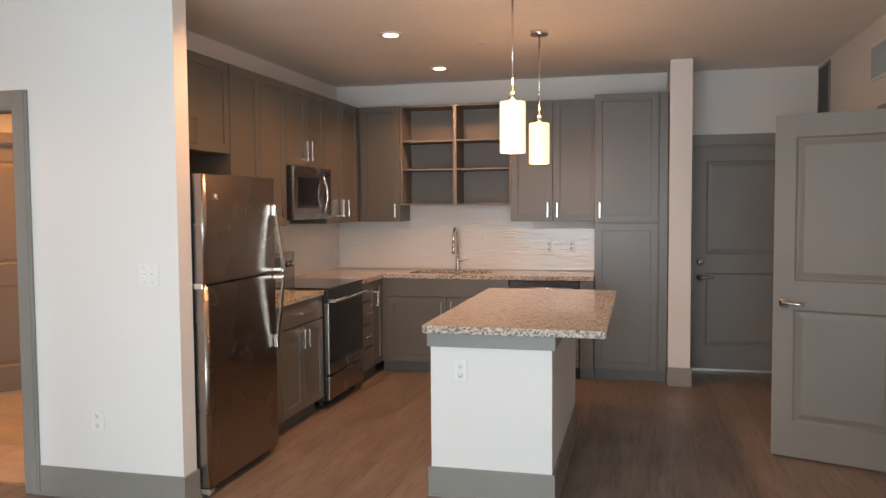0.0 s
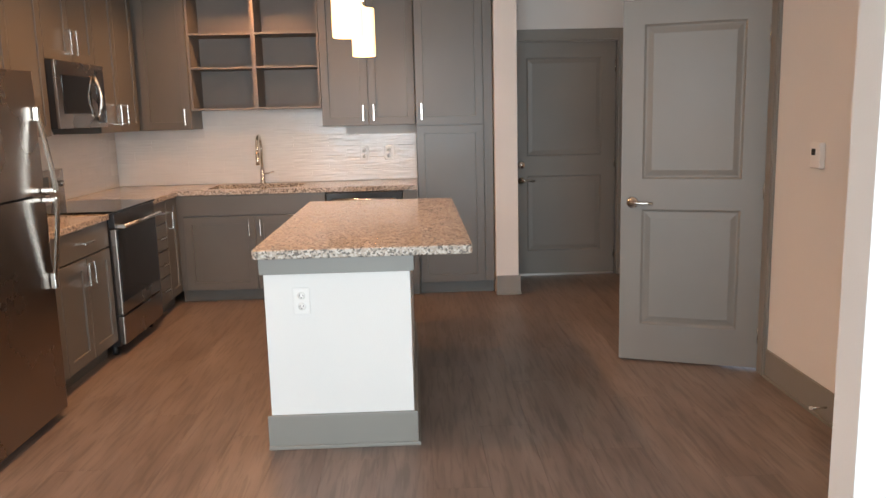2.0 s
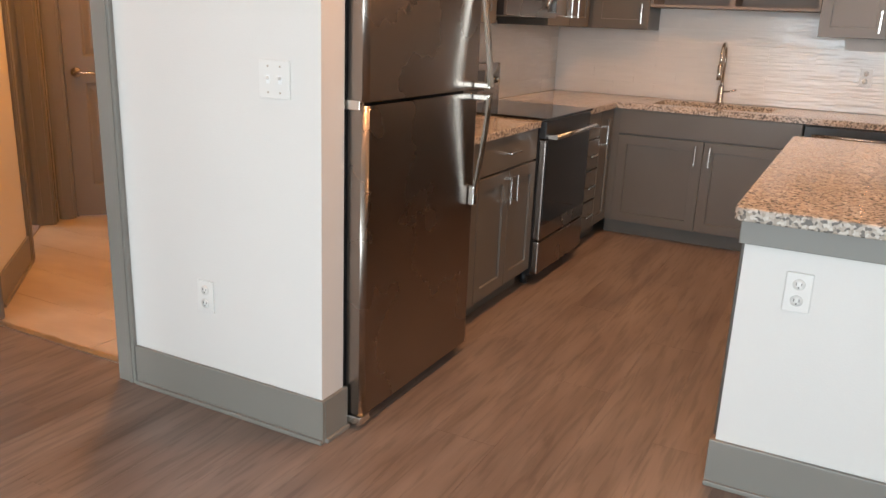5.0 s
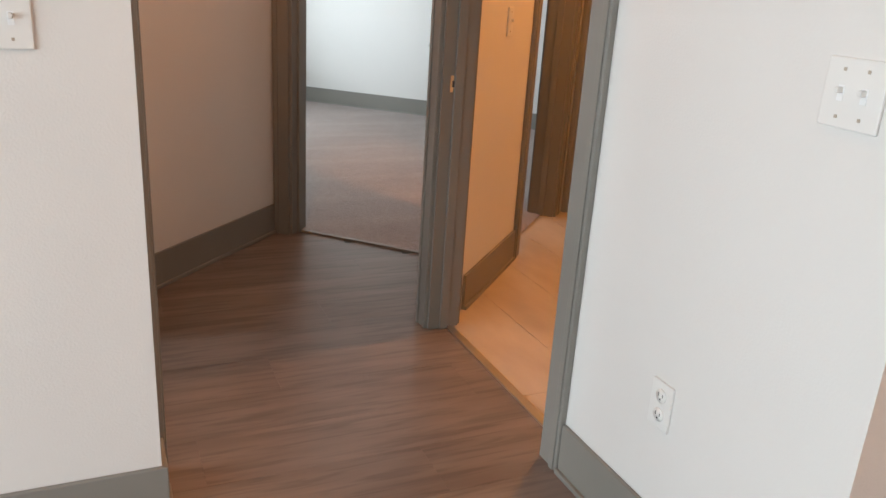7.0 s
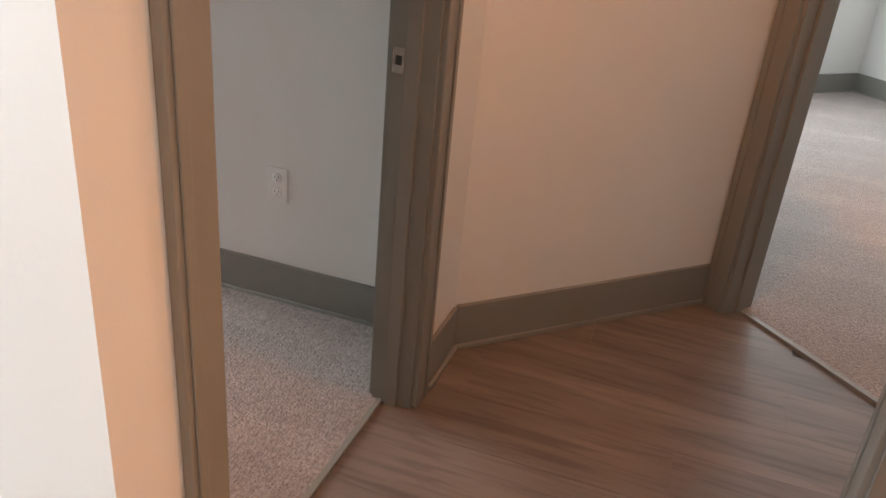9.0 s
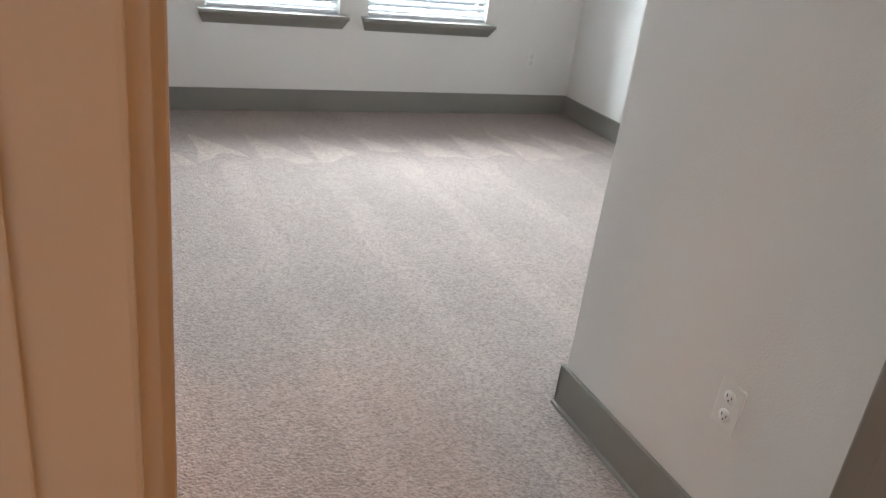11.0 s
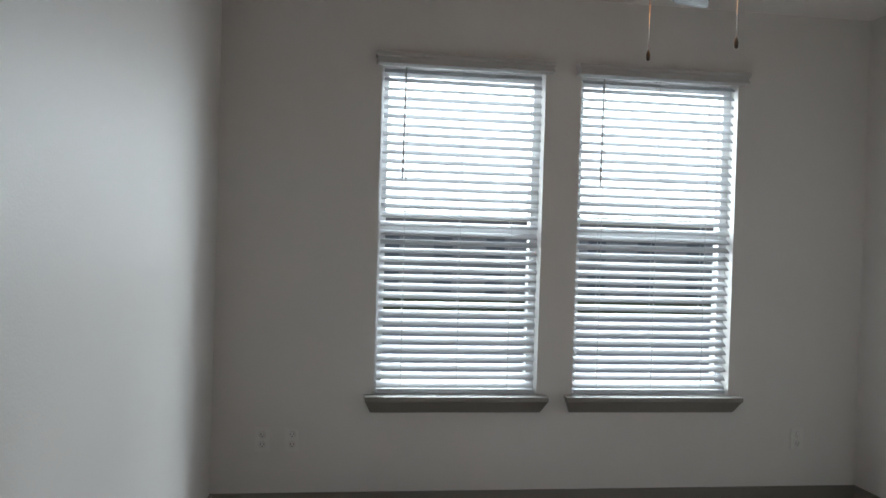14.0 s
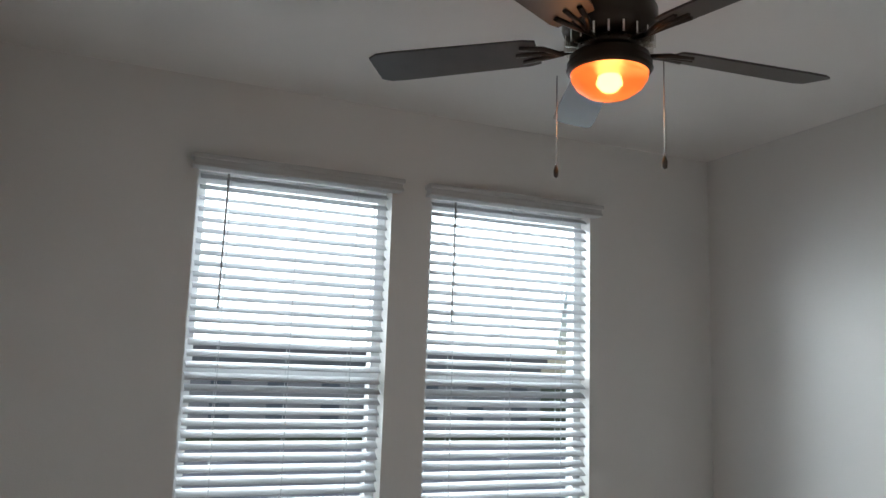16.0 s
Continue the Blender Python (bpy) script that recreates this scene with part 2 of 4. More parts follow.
def tube(points, r, seg=12):
    """Round bar along a line of points."""
    bm = bmesh.new()
    pts = [Vector(p) for p in points]
    rings = []
    for i, p in enumerate(pts):
        d = (pts[min(i + 1, len(pts) - 1)] - pts[max(i - 1, 0)]).normalized()
        a = d.orthogonal().normalized() if i == 0 else (prev - d * prev.dot(d)).normalized()
        prev = a
        b = d.cross(a)
        rings.append([bm.verts.new(p + r * (a * math.cos(2 * math.pi * k / seg) + b * math.sin(2 * math.pi * k / seg))) for k in range(seg)])
    for a, b in zip(rings, rings[1:]):
        for k in range(seg):
            bm.faces.new((a[k], a[(k + 1) % seg], b[(k + 1) % seg], b[k]))
    bm.faces.new(rings[0][::-1])
    bm.faces.new(rings[-1])
    for f in bm.faces:
        f.smooth = len(f.verts) == 4
    return bm


def join(*bms):
    out = bmesh.new()
    for b in bms:
        me = bpy.data.meshes.new("tmp")
        b.to_mesh(me)
        b.free()
        out.from_mesh(me)
        bpy.data.meshes.remove(me)
    return out


def part(name, bm, material, parent=None, label="", m=None):
    bmesh.ops.recalc_face_normals(bm, faces=bm.faces[:])
    me = bpy.data.meshes.new(name)
    bm.to_mesh(me)
    bm.free()
    me.materials.append(material)
    ob = new(name, me)
    if parent is not None:
        ob.parent = parent
    if m is not None:
        ob.matrix_basis = m
    return tagged(ob, label)


def thing(name, m, label, category, group=""):
    ob = new(name)
    ob.empty_display_size = 0.1
    ob.matrix_basis = m
    return tagged(ob, label, category, group)


def structure(name, bm, material, label="", category="wall", m=None):
    ob = part(name, bm, material, None, label, m)
    return tagged(ob, label, category, kind="structure")


# ---- walls ----
H = 2.70
Q = math.sqrt(0.5)


def un(u, n):
    """A place in the wing that stands at 45 degrees."""
    return ((u - n) * Q, (u + n) * Q)


def line(p0, p1):
    (x0, y0), (x1, y1) = p0, p1
    return pose(x0, y0, 0, 0, 0, math.degrees(math.atan2(y1 - y0, x1 - x0))), math.hypot(x1 - x0, y1 - y0)


def wall(name, p0, p1, th, openings=(), top=H, label="white painted drywall wall", bev=0.0):
    """A wall whose face runs from p0 to p1 and whose body lies to the left of that way."""
    m, length = line(p0, p1)
    bm = bmesh.new()
    s = 0
    for a, b, z0, z1 in sorted(openings):
        box(bm, s, 0, 0, a, th, top)
        if z0 > 0:
            box(bm, a, 0, 0, b, th, z0)
        box(bm, a, 0, z1, b, th, top)
        s = b
    box(bm, s, 0, 0, length, th, top, bev)
    return structure(name, bm, WALL, label, "wall", m)


def skirting(p0, p1, h=0.155, th=0.014):
    """Baseboard that stands before the face p0 to p1 (to the right of that way), with a thin shoe strip."""
    m, length = line(p0, p1)
    bm = bx(0, -th, 0, length, -0.0005, h, 0.003)
    bm = join(bm, bx(0, -th - 0.011, 0, length, -th + 0.001, 0.016, 0.004))
    return structure("baseboard", bm, TRIM, "greige painted baseboard with shoe moulding", "baseboard", m)


def casing(name, m, a, b, th, top, label, sides=(0, 1), w=0.09):
    """Jamb and casing of an opening from a to b in a wall of thickness th, in the wall's own frame."""
    ob = thing(name, m @ pose(a, 0, 0), label, "door frame")
    tagged(ob, kind="structure")
    W = b - a
    part("jamb", bx(0.0005, -0.003, 0, 0.02, th + 0.003, top), TRIM, ob)
    part("jamb", bx(W - 0.02, -0.003, 0, W - 0.0005, th + 0.003, top), TRIM, ob)
    part("head_jamb", bx(0.02, -0.003, top - 0.02, W - 0.02, th + 0.003, top - 0.0005), TRIM, ob)
    mid = th * 0.5
    part("door_stop", bx(0.02, mid - 0.018, 0, 0.032, mid + 0.018, top - 0.02, 0.002), TRIM, ob)
    part("door_stop", bx(W - 0.032, mid - 0.018, 0, W - 0.02, mid + 0.018, top - 0.02, 0.002), TRIM, ob)
    for s in sides:
        y0, y1 = (-0.018, -0.0005) if s == 0 else (th + 0.0005, th + 0.018)
        part("casing_board", bx(-w + 0.008, y0, 0, 0.008, y1, top + w - 0.008, 0.004), TRIM, ob)
        part("casing_board", bx(W - 0.008, y0, 0, W + w - 0.008, y1, top + w - 0.008, 0.004), TRIM, ob)
        part("casing_head", bx(0.008, y0, top - 0.008, W - 0.008, y1, top + w - 0.008, 0.004), TRIM, ob)
        # inner bead
        e = -1 if s == 0 else 1
        yb = y0 if s == 0 else y1
        part("bead", bx(-w + 0.02, yb + e * 0.005, 0, -w + 0.04, yb, top + w - 0.02, 0.002), TRIM, ob)
        part("bead", bx(W + w - 0.04, yb + e * 0.005, 0, W + w - 0.02, yb, top + w - 0.02, 0.002), TRIM, ob)
    return ob


def frame_panel(x0, z0, x1, z1, y, depth=0.009, bev=0.03):
    """A moulded sunk panel with a raised field, proud towards -y from the plane y."""
    bm = bmesh.new()
    loops = []
    for inset, dy in ((0, 0), (0.012, depth), (0.02, depth), (0.05, 0.003), (0.056, 0.003)):
        loops.append([bm.verts.new((px, y + dy, pz)) for px, pz in ((x0 + inset, z0 + inset), (x1 - inset, z0 + inset), (x1 - inset, z1 - inset), (x0 + inset, z1 - inset))])
    for a, b in zip(loops, loops[1:]):
        for i in range(4):
            bm.faces.new((a[i], a[(i + 1) % 4], b[(i + 1) % 4], b[i]))
    bm.faces.new(loops[-1])
    return bm


def leaf_mesh(w, h, th=0.035):
    """Two-panel moulded leaf: x from the hinge, both faces moulded, faces at y = 0 and y = th."""
    st, lock0, lock1, bot, topr = 0.115, 0.93, 1.07, 0.21, 0.13
    bm = bmesh.new()
    p = [(st, bot, w - st, lock0 - 0.05), (st, lock1 - 0.02, w - st, h - topr)]
    cells = []
    xs = [0, st, w - st, w]
    zs = [0, p[0][1], p[0][3], p[1][1], p[1][3], h]
    for i in range(3):
        for j in range(5):
            if i == 1 and j in (1, 3):
                continue
            for y in (0, th):
                vs = [bm.verts.new((a, y, b)) for a, b in ((xs[i], zs[j]), (xs[i + 1], zs[j]), (xs[i + 1], zs[j + 1]), (xs[i], zs[j + 1]))]
                bm.faces.new(vs if y == 0 else vs[::-1])
    for a, b, c, d in ((0, 0, w, 0), (w, 0, w, h), (w, h, 0, h), (0, h, 0, 0)):
        bm.faces.new([bm.verts.new(q) for q in ((a, 0, b), (c, 0, d), (c, th, d), (a, th, b))])
    out = bm
    for q in p:
        f = frame_panel(*q, 0.0)
        g = frame_panel(*q, 0.0)
        for v in g.verts:
            v.co.y = th - v.co.y
        out = join(out, f, g)
    bmesh.ops.remove_doubles(out, verts=out.verts[:], dist=0.0005)
    return out


def lever(y, side, x, dirx, z=0.96):
    """Round rose with a lever: side -1 stands before y = 0, +1 behind."""
    s = side
    rose = lathe([(0.0, 0), (0.03, 0), (0.033, 0.004), (0.03, 0.012), (0.014, 0.016), (0.012, 0.045), (0.0, 0.047)], 24)
    bmesh.ops.rotate(rose, verts=rose.verts, matrix=Matrix.Rotation(radians(90 if s < 0 else -90), 3, "X"))
    bmesh.ops.translate(rose, verts=rose.verts, vec=(x, y, z))
    yy = y + s * 0.044
    arm = tube([(x - dirx * 0.012, yy, z), (x + dirx * 0.03, yy, z), (x + dirx * 0.08, yy, z - 0.001), (x + dirx * 0.115, yy - s * 0.004, z - 0.003)], 0.0095)
    return join(rose, arm)


def door_leaf(name, m, w, h, label, hand=1, handle_z=0.96, hinges=True):
    """A leaf hung at its own origin; hand -1 mirrors it."""
    ob = thing(name, m, label, "door")
    bm = leaf_mesh(w, h)
    if hand < 0:
        for v in bm.verts:
            v.co.x = -v.co.x
    lf = part("leaf", bm, DOORM, ob, m=pose(0, 0, 0.012))
    for s, y in ((-1, 0), (1, 0.035)):
        part("lever_handle", lever(y, s, hand * (w - 0.065), -hand, handle_z), NICKEL, ob, "satin nickel lever handle")
    if hinges:
        for z in (0.2, 1.0, h - 0.2):
            part("hinge", lathe([(0.0, z - 0.045), (0.007, z - 0.045), (0.007, z + 0.045), (0.0, z + 0.045)], 10, 0, -0.006), NICKEL, ob)
    return ob


# the kitchen and living room
mw, _ = line((-4.32, 3.53), (-2.34, 3.53))
wall("wall_white_end", (-4.32, 3.53), (-2.34, 3.53), 0.12, [(0.115, 1.045, 0, 2.05)])
casing("door_1", mw, 0.115, 1.045, 0.12, 2.05, "greige door frame of the bathroom, its door swung out of sight")
wall("wall_kitchen_west", (-3.05, 3.65), (-3.05, 7.62), 0.12)
mk, _ = line((-3.05, 7.5), (1.38, 7.5))
wall("wall_kitchen_north", (-3.05, 7.5), (1.38, 7.5), 0.12, [(3.40, 4.33, 0, 2.05)])
casing("door_2", mk, 3.40, 4.33, 0.12, 2.05, "greige frame of the entry door", (0,))
structure("wall_pier", bx(0.13, 6.83, 0, 0.31, 7.5, H, 0.006), WALL, "white painted end of a short wall", "wall")
me, _ = line((1.38, 7.5), (1.38, 2.62))
wall("wall_east_hall", (1.38, 7.5), (1.38, 2.62), 0.12, [(1.94, 2.74, 0, 2.05)])
casing("door_3", me, 1.94, 2.74, 0.12, 2.05, "greige frame of the side room's doorway", (0,))
ms, _ = line((0.62, 2.5), (2.6, 2.5))
wall("wall_stub", (0.62, 2.5), (2.6, 2.5), 0.12, [(0.22, 1.02, 0, 2.05)])
casing("door_4", ms, 0.22, 1.02, 0.12, 2.05, "greige frame of the closet door", (0,))
wall("wall_living_east", (2.6, 2.62), (2.6, -2.02), 0.12)
wall("wall_living_south", (2.72, -2.02), (-3.42, -2.02), 0.14, [(1.0, 2.6, 0.4, 2.4), (2.9, 4.9, 0.05, 2.4)])
wall("wall_living_west", (-3.34, -2.02), (-3.34, 2.355), 0.08)
mb, _ = line((-3.34, 2.465), (-4.75, 2.465))
wall("wall_hall_south", (-3.34, 2.465), (-4.84, 2.465), 0.11, [(0.21, 1.115, 0, 2.05)])
casing("door_5", mb, 0.21, 1.115, 0.11, 2.05, "greige frame of the bedroom doorway")
# the wing at 45 degrees
wall("wall_hall_west", un(-1.645, 5.131), un(-1.645, 6.18), 0.12)
m2, _ = line(un(-1.645, 6.18), un(-0.42, 6.18))
wall("wall_far_bedroom_front", un(-1.645, 6.18), un(-0.42, 6.18), 0.13, [(0.089, 1.015, 0, 2.05)])
casing("door_6", m2, 0.089, 1.015, 0.13, 2.05, "greige frame of the far bedroom's doorway")
wall("wall_hall_north", un(-0.56, 6.18), un(-0.56, 5.66), 0.14)
m13, _ = line(un(-0.56, 10.0), un(-0.56, 6.31))
wall("wall_far_bedroom_side", un(-0.56, 10.0), un(-0.56, 6.31), 0.14, [(2.72, 3.50, 0, 2.05)])
casing("door_7", m13, 2.72, 3.50, 0.14, 2.05, "greige frame between bathroom and far bedroom")
m14, _ = line(un(-0.42, 7.43), un(2.95, 7.43))
wall("wall_bath_far", un(-0.42, 7.43), un(2.95, 7.43), 0.12, [(0.10, 0.90, 0, 2.05)])
casing("door_8", m14, 0.10, 0.90, 0.12, 2.05, "greige frame of the linen closet", (0,))
wall("wall_far_bedroom_back", un(-4.22, 10.0), un(-0.42, 10.0), 0.12)
wall("wall_far_bedroom_left", un(-4.1, 6.19), un(-4.1, 10.0), 0.12, [(1.0, 3.0, 0.6, 2.2)])
wall("wall_far_bedroom_near", un(-1.56, 6.31), un(-4.1, 6.31), 0.12)
# the bedroom
HB = 2.60
W1X, W2X, SILL, HEAD = (-4.184, -4.998), (-5.182, -6.019), 0.617, 2.232
wall("wall_bedroom_south", (-3.42, -2.02), (-6.87, -2.02), 0.14, [(-3.42 - W1X[0], -3.42 - W1X[1], SILL, HEAD), (-3.42 - W2X[0], -3.42 - W2X[1], SILL, HEAD)])
wall("wall_bedroom_west", (-6.75, -2.02), (-6.75, 1.24), 0.12)
wall("wall_bedroom_north", (-6.87, 1.24), (-4.92, 1.24), 0.10)
wall("wall_bedroom_entry", (-4.8, 1.24), (-4.8, 2.355), 0.12)
structure("ceiling", bx(-11.5, -2.3, H, 2.9, 9.5, H + 0.12), CEIL, "white painted ceiling", "ceiling")
structure("ceiling_bedroom", bx(-6.79, -2.06, HB, -3.39, 2.38, HB + 0.1), CEIL, "white painted bedroom ceiling", "ceiling")

for p0, p1 in (((-3.19, 3.53), (-2.327, 3.53)), ((-2.34, 3.53), (-2.34, 3.66)),
               ((0.131, 6.83), (0.324, 6.83)), ((0.31, 6.83), (0.31, 7.5)), ((1.38, 7.5), (1.38, 5.65)), ((1.38, 4.67), (1.38, 2.62)),
               ((-3.34, -2.02), (-3.34, 2.479)), ((-3.326, 2.465), (-3.465, 2.465)), ((-4.54, 2.465), (-4.78, 2.465)), (un(-1.645, 5.135), un(-1.645, 6.166)),
               (un(-0.56, 6.166), un(-0.56, 5.64)), (un(-4.1, 10.0), un(-0.56, 10.0)), (un(-4.1, 6.31), un(-4.1, 9.99)),
                (un(-0.42, 5.70), un(-0.42, 6.42)), (un(0.56, 7.43), un(2.9, 7.43)), ((2.6, 2.5), (2.6, -2.0))):
    skirting(p0, p1)
for p0, p1 in (((-3.42, -2.02), (-6.75, -2.02)), ((-6.75, -2.02), (-6.75, 1.24)), ((-6.75, 1.24), (-4.786, 1.24)), ((-4.8, 1.226), (-4.8, 2.335)), ((-3.42, 2.33), (-3.42, -2.02))):
    skirting(p0, p1, 0.142)

# ---- floors ----
structure("ground", bx(-300, -300, -3.3, 300, 300, -3.2), GRASS, "lawn far below the windows", "ground")
slab = structure("floor_slab", bx(-11.5, -2.3, -0.3, 2.9, 9.5, -0.012), GROUT, "concrete floor slab", "floor")
floor = structure("floor", bx(-3.3, -2.1, -0.012, 2.65, 7.6, -0.005), SLOT, "brown wood-look vinyl plank floor", "floor")


def slanted(poly, z0, z1):
    """A flat slab over an outline."""
    bm = bmesh.new()
    lo = [bm.verts.new((x, y, z0)) for x, y in poly]
    hi = [bm.verts.new((x, y, z1)) for x, y in poly]
    bm.faces.new(lo[::-1])
    bm.faces.new(hi)
    for i in range(len(poly)):
        k = (i + 1) % len(poly)
        bm.faces.new((lo[i], lo[k], hi[k], hi[i]))
    return bm


structure("carpet_bedroom", bx(-6.79, -2.06, -0.012, -3.38, 2.372, 0.006), CARPET, "grey-beige cut pile carpet with vacuum strokes", "carpet")
structure("carpet_far_bedroom", slanted([un(-4.15, 6.265), un(-0.49, 6.265), un(-0.49, 10.05), un(-4.15, 10.05)], -0.012, 0.008), CARPET, "grey-beige cut pile carpet in the far bedroom", "carpet")
structure("threshold_strip", slanted([un(-1.535, 6.245), un(-0.65, 6.245), un(-0.65, 6.268), un(-1.535, 6.268)], -0.01, 0.011), TRIM, "narrow brown carpet edge strip", "threshold")
structure("threshold_strip_bedroom", bx(-4.434, 2.368, -0.01, -3.571, 2.384, 0.009), TRIM, "narrow carpet edge strip", "threshold")
structure("threshold_strip_bath", bx(-4.185, 3.60, -0.01, -3.30, 3.63, 0.006), ALU, "thin metal strip at the bathroom tiles", "threshold")

# ---- outlets, switches ----


def plate(name, x, y, z, yaw, kind, label, group=""):
    """Wall plate; its face looks to local -y."""
    w, h = (0.072, 0.116) if kind != "switch2" else (0.118, 0.116)
    ob = thing(name, pose(x, y, z, 0, 0, yaw), label, "outlet" if kind == "outlet" else "switch", group)
    part("cover_plate", bx(-w / 2, -0.007, -h / 2, w / 2, -0.0005, h / 2, 0.003), PLATE, ob)
    if kind == "outlet":
        for dz in (-0.024, 0.024):
            part("receptacle", lathe([(0.0, 0), (0.017, 0), (0.016, 0.003), (0, 0.003)], 20), PLATE, ob, m=pose(0, -0.0068, dz, 90))
            part("slots", join(bx(-0.008, -0.0105, dz - 0.002, -0.006, -0.0095, dz + 0.007), bx(0.006, -0.0105, dz - 0.002, 0.008, -0.0095, dz + 0.006), bx(-0.002, -0.0105, dz - 0.010, 0.002, -0.0095, dz - 0.006)), SLOT, ob)
    else:
        for dx in ((0,) if kind == "switch" else (-0.023, 0.023)):
            part("toggle_slot", bx(dx - 0.006, -0.0078, -0.013, dx + 0.006, -0.0068, 0.013), VINYL, ob)
            part("toggle", bx(dx - 0.004, -0.020, 0.0, dx + 0.004, -0.006, 0.010, 0.002), PLATE, ob)
            for dz in (-0.039, 0.039):
                part("screw", bx(dx - 0.003, -0.0082, dz - 0.003, dx + 0.003, -0.0068, dz + 0.003, 0.001), GROUT, ob)
    return ob


plate("light_switch", -2.51, 3.53, 1.18, 0, "switch2", "white double toggle switch on the white wall end")
plate("wall_outlet", -2.83, 3.53, 0.42, 0, "outlet", "white duplex outlet low on the white wall end")
plate("light_switch", -3.34, 2.25, 1.20, 90, "switch", "white single toggle switch beside the bedroom hall")
plate("wall_outlet", -1.0, 3.966, 0.67, 0, "outlet", "white duplex outlet on the island's end")
plate("wall_outlet", -0.93, 7.488, 1.13, 0, "outlet", "white outlet in the tiled backsplash")
plate("wall_outlet", -0.72, 7.488, 1.13, 0, "outlet", "white outlet in the tiled backsplash")
plate("wall_outlet", -4.8, 1.84, 0.42, 90, "outlet", "white duplex outlet inside the bedroom entry")
plate("wall_outlet", -3.42, 0.78, 0.42, -90, "outlet", "white duplex outlet on the bedroom side wall")
plate("wall_outlet", -3.66, -2.02, 0.40, 180, "outlet", "white duplex outlet under the bedroom windows")
plate("wall_outlet", -3.80, -2.02, 0.40, 180, "outlet", "white media outlet under the bedroom windows")
plate("wall_outlet", -6.41, -2.02, 0.39, 180, "outlet", "white duplex outlet near the bedroom corner")
plate("light_switch", *un(-0.42, 6.06), 1.16, 135, "switch", "white toggle switch on the bathroom wall")
# Toggle switch on the small hall's west wall.
plate("hall_switch", *un(-1.645, 5.42), 1.25, 45, "switch", "white toggle switch in the small hall")

# ---- doors ----
d = door_leaf("entry_door", pose(1.27 - 0.02, 7.535, 0), 0.885, 2.02, "dark greige two-panel entry door, closed", -1, 0.85)
part("deadbolt", lathe([(0, 0), (0.032, 0), (0.034, 0.006), (0.026, 0.016), (0, 0.018)], 24), NICKEL, d, "nickel deadbolt", pose(-0.82, 0, 0.99, 90))
part("weather_strip", bx(-0.89, -0.012, 0.002, 0.0, 0.0, 0.018), ALU, d, "bright metal sill strip")
a3 = math.degrees(math.atan2(5.06 - 4.79, 0.67 - 1.37))
door_leaf("side_room_door", pose(1.372, 4.785, 0, 0, 0, a3 - 180), 0.755, 2.02, "greige two-panel door standing wide open", -1, 0.93)
door_leaf("closet_door", pose(0.62 + 0.24, 2.54, 0), 0.755, 2.02, "greige two-panel closet door, closed", 1)
ax, ay = un(-0.655, 6.32)
door_leaf("far_bedroom_door", pose(ax, ay, 0, 0, 0, 45 - 55), 0.775, 2.02, "greige two-panel door standing half open into the far bedroom", -1)
door_leaf("bedroom_door", pose(-3.575, 2.352, 0, 0, 0, -86.5), 0.81, 2.02, "greige two-panel bedroom door folded back to the wall", 1, 0.91)
m8 = m14 @ pose(0.88, 0.035, 0)
door_leaf("linen_closet_door", m8, 0.755, 2.02, "greige two-panel closet door, closed", -1)
# strikes on the latch jambs
for nm, (px, py), yaw in (("strike_plate", (-4.434, 2.372), 0), ("strike_plate", un(-1.534, 6.25), 45), ("strike_plate", (-4.183, 3.57), 0)):
    sp = thing(nm, pose(px, py, 0.96, 0, 0, yaw), "small nickel strike plate in the door jamb", "strike plate")
    part("plate", bx(-0.0015, -0.014, -0.03, 0.001, 0.014, 0.03, 0.0005), NICKEL, sp)
    part("latch_hole", bx(-0.001, -0.007, -0.011, 0.0018, 0.008, 0.011), SLOT, sp)
ds = thing("door_stop", pose(1.38 - 0.014, 4.02, 0.075), "small nickel door stop on the baseboard", "door stop")
part("rod", tube([(0, 0, 0), (-0.03, 0, 0), (-0.07, 0, 0)], 0.005), NICKEL, ds)
part("tip", tube([(-0.068, 0, 0), (-0.08, 0, 0)], 0.008), PLATE, ds, "white rubber tip")
th = thing("thermostat", pose(1.38, 4.23, 1.22, 0, 0, -90), "small white wall thermostat with dark display", "thermostat")
part("housing", bx(-0.045, -0.028, -0.06, 0.045, -0.0005, 0.06, 0.006), PLATE, th)
part("display", bx(-0.03, -0.0295, -0.0, 0.005, -0.0275, 0.03), BGLASS, th)

# ---- cabinets ----


def shaker(w, h, th=0.02, rail=0.062):
    """Flat frame round a sunk panel; lower left corner at the origin, face at y = -th."""
    bm = bmesh.new()
    loops = []
    for s, y in ((0, 0), (0, -th + 0.0015), (0.0015, -th), (rail - 0.001, -th), (rail, -th + 0.002), (rail + 0.001, -th + 0.010)):
        loops.append([bm.verts.new(v) for v in ((s, y, s), (w - s, y, s), (w - s, y, h - s), (s, y, h - s))])
    for p, q in zip(loops, loops[1:]):
        for i in range(4):
            bm.faces.new((p[i], p[(i + 1) % 4], q[(i + 1) % 4], q[i]))
    bm.faces.new(loops[0][::-1])
    bm.faces.new(loops[-1])
    return bm


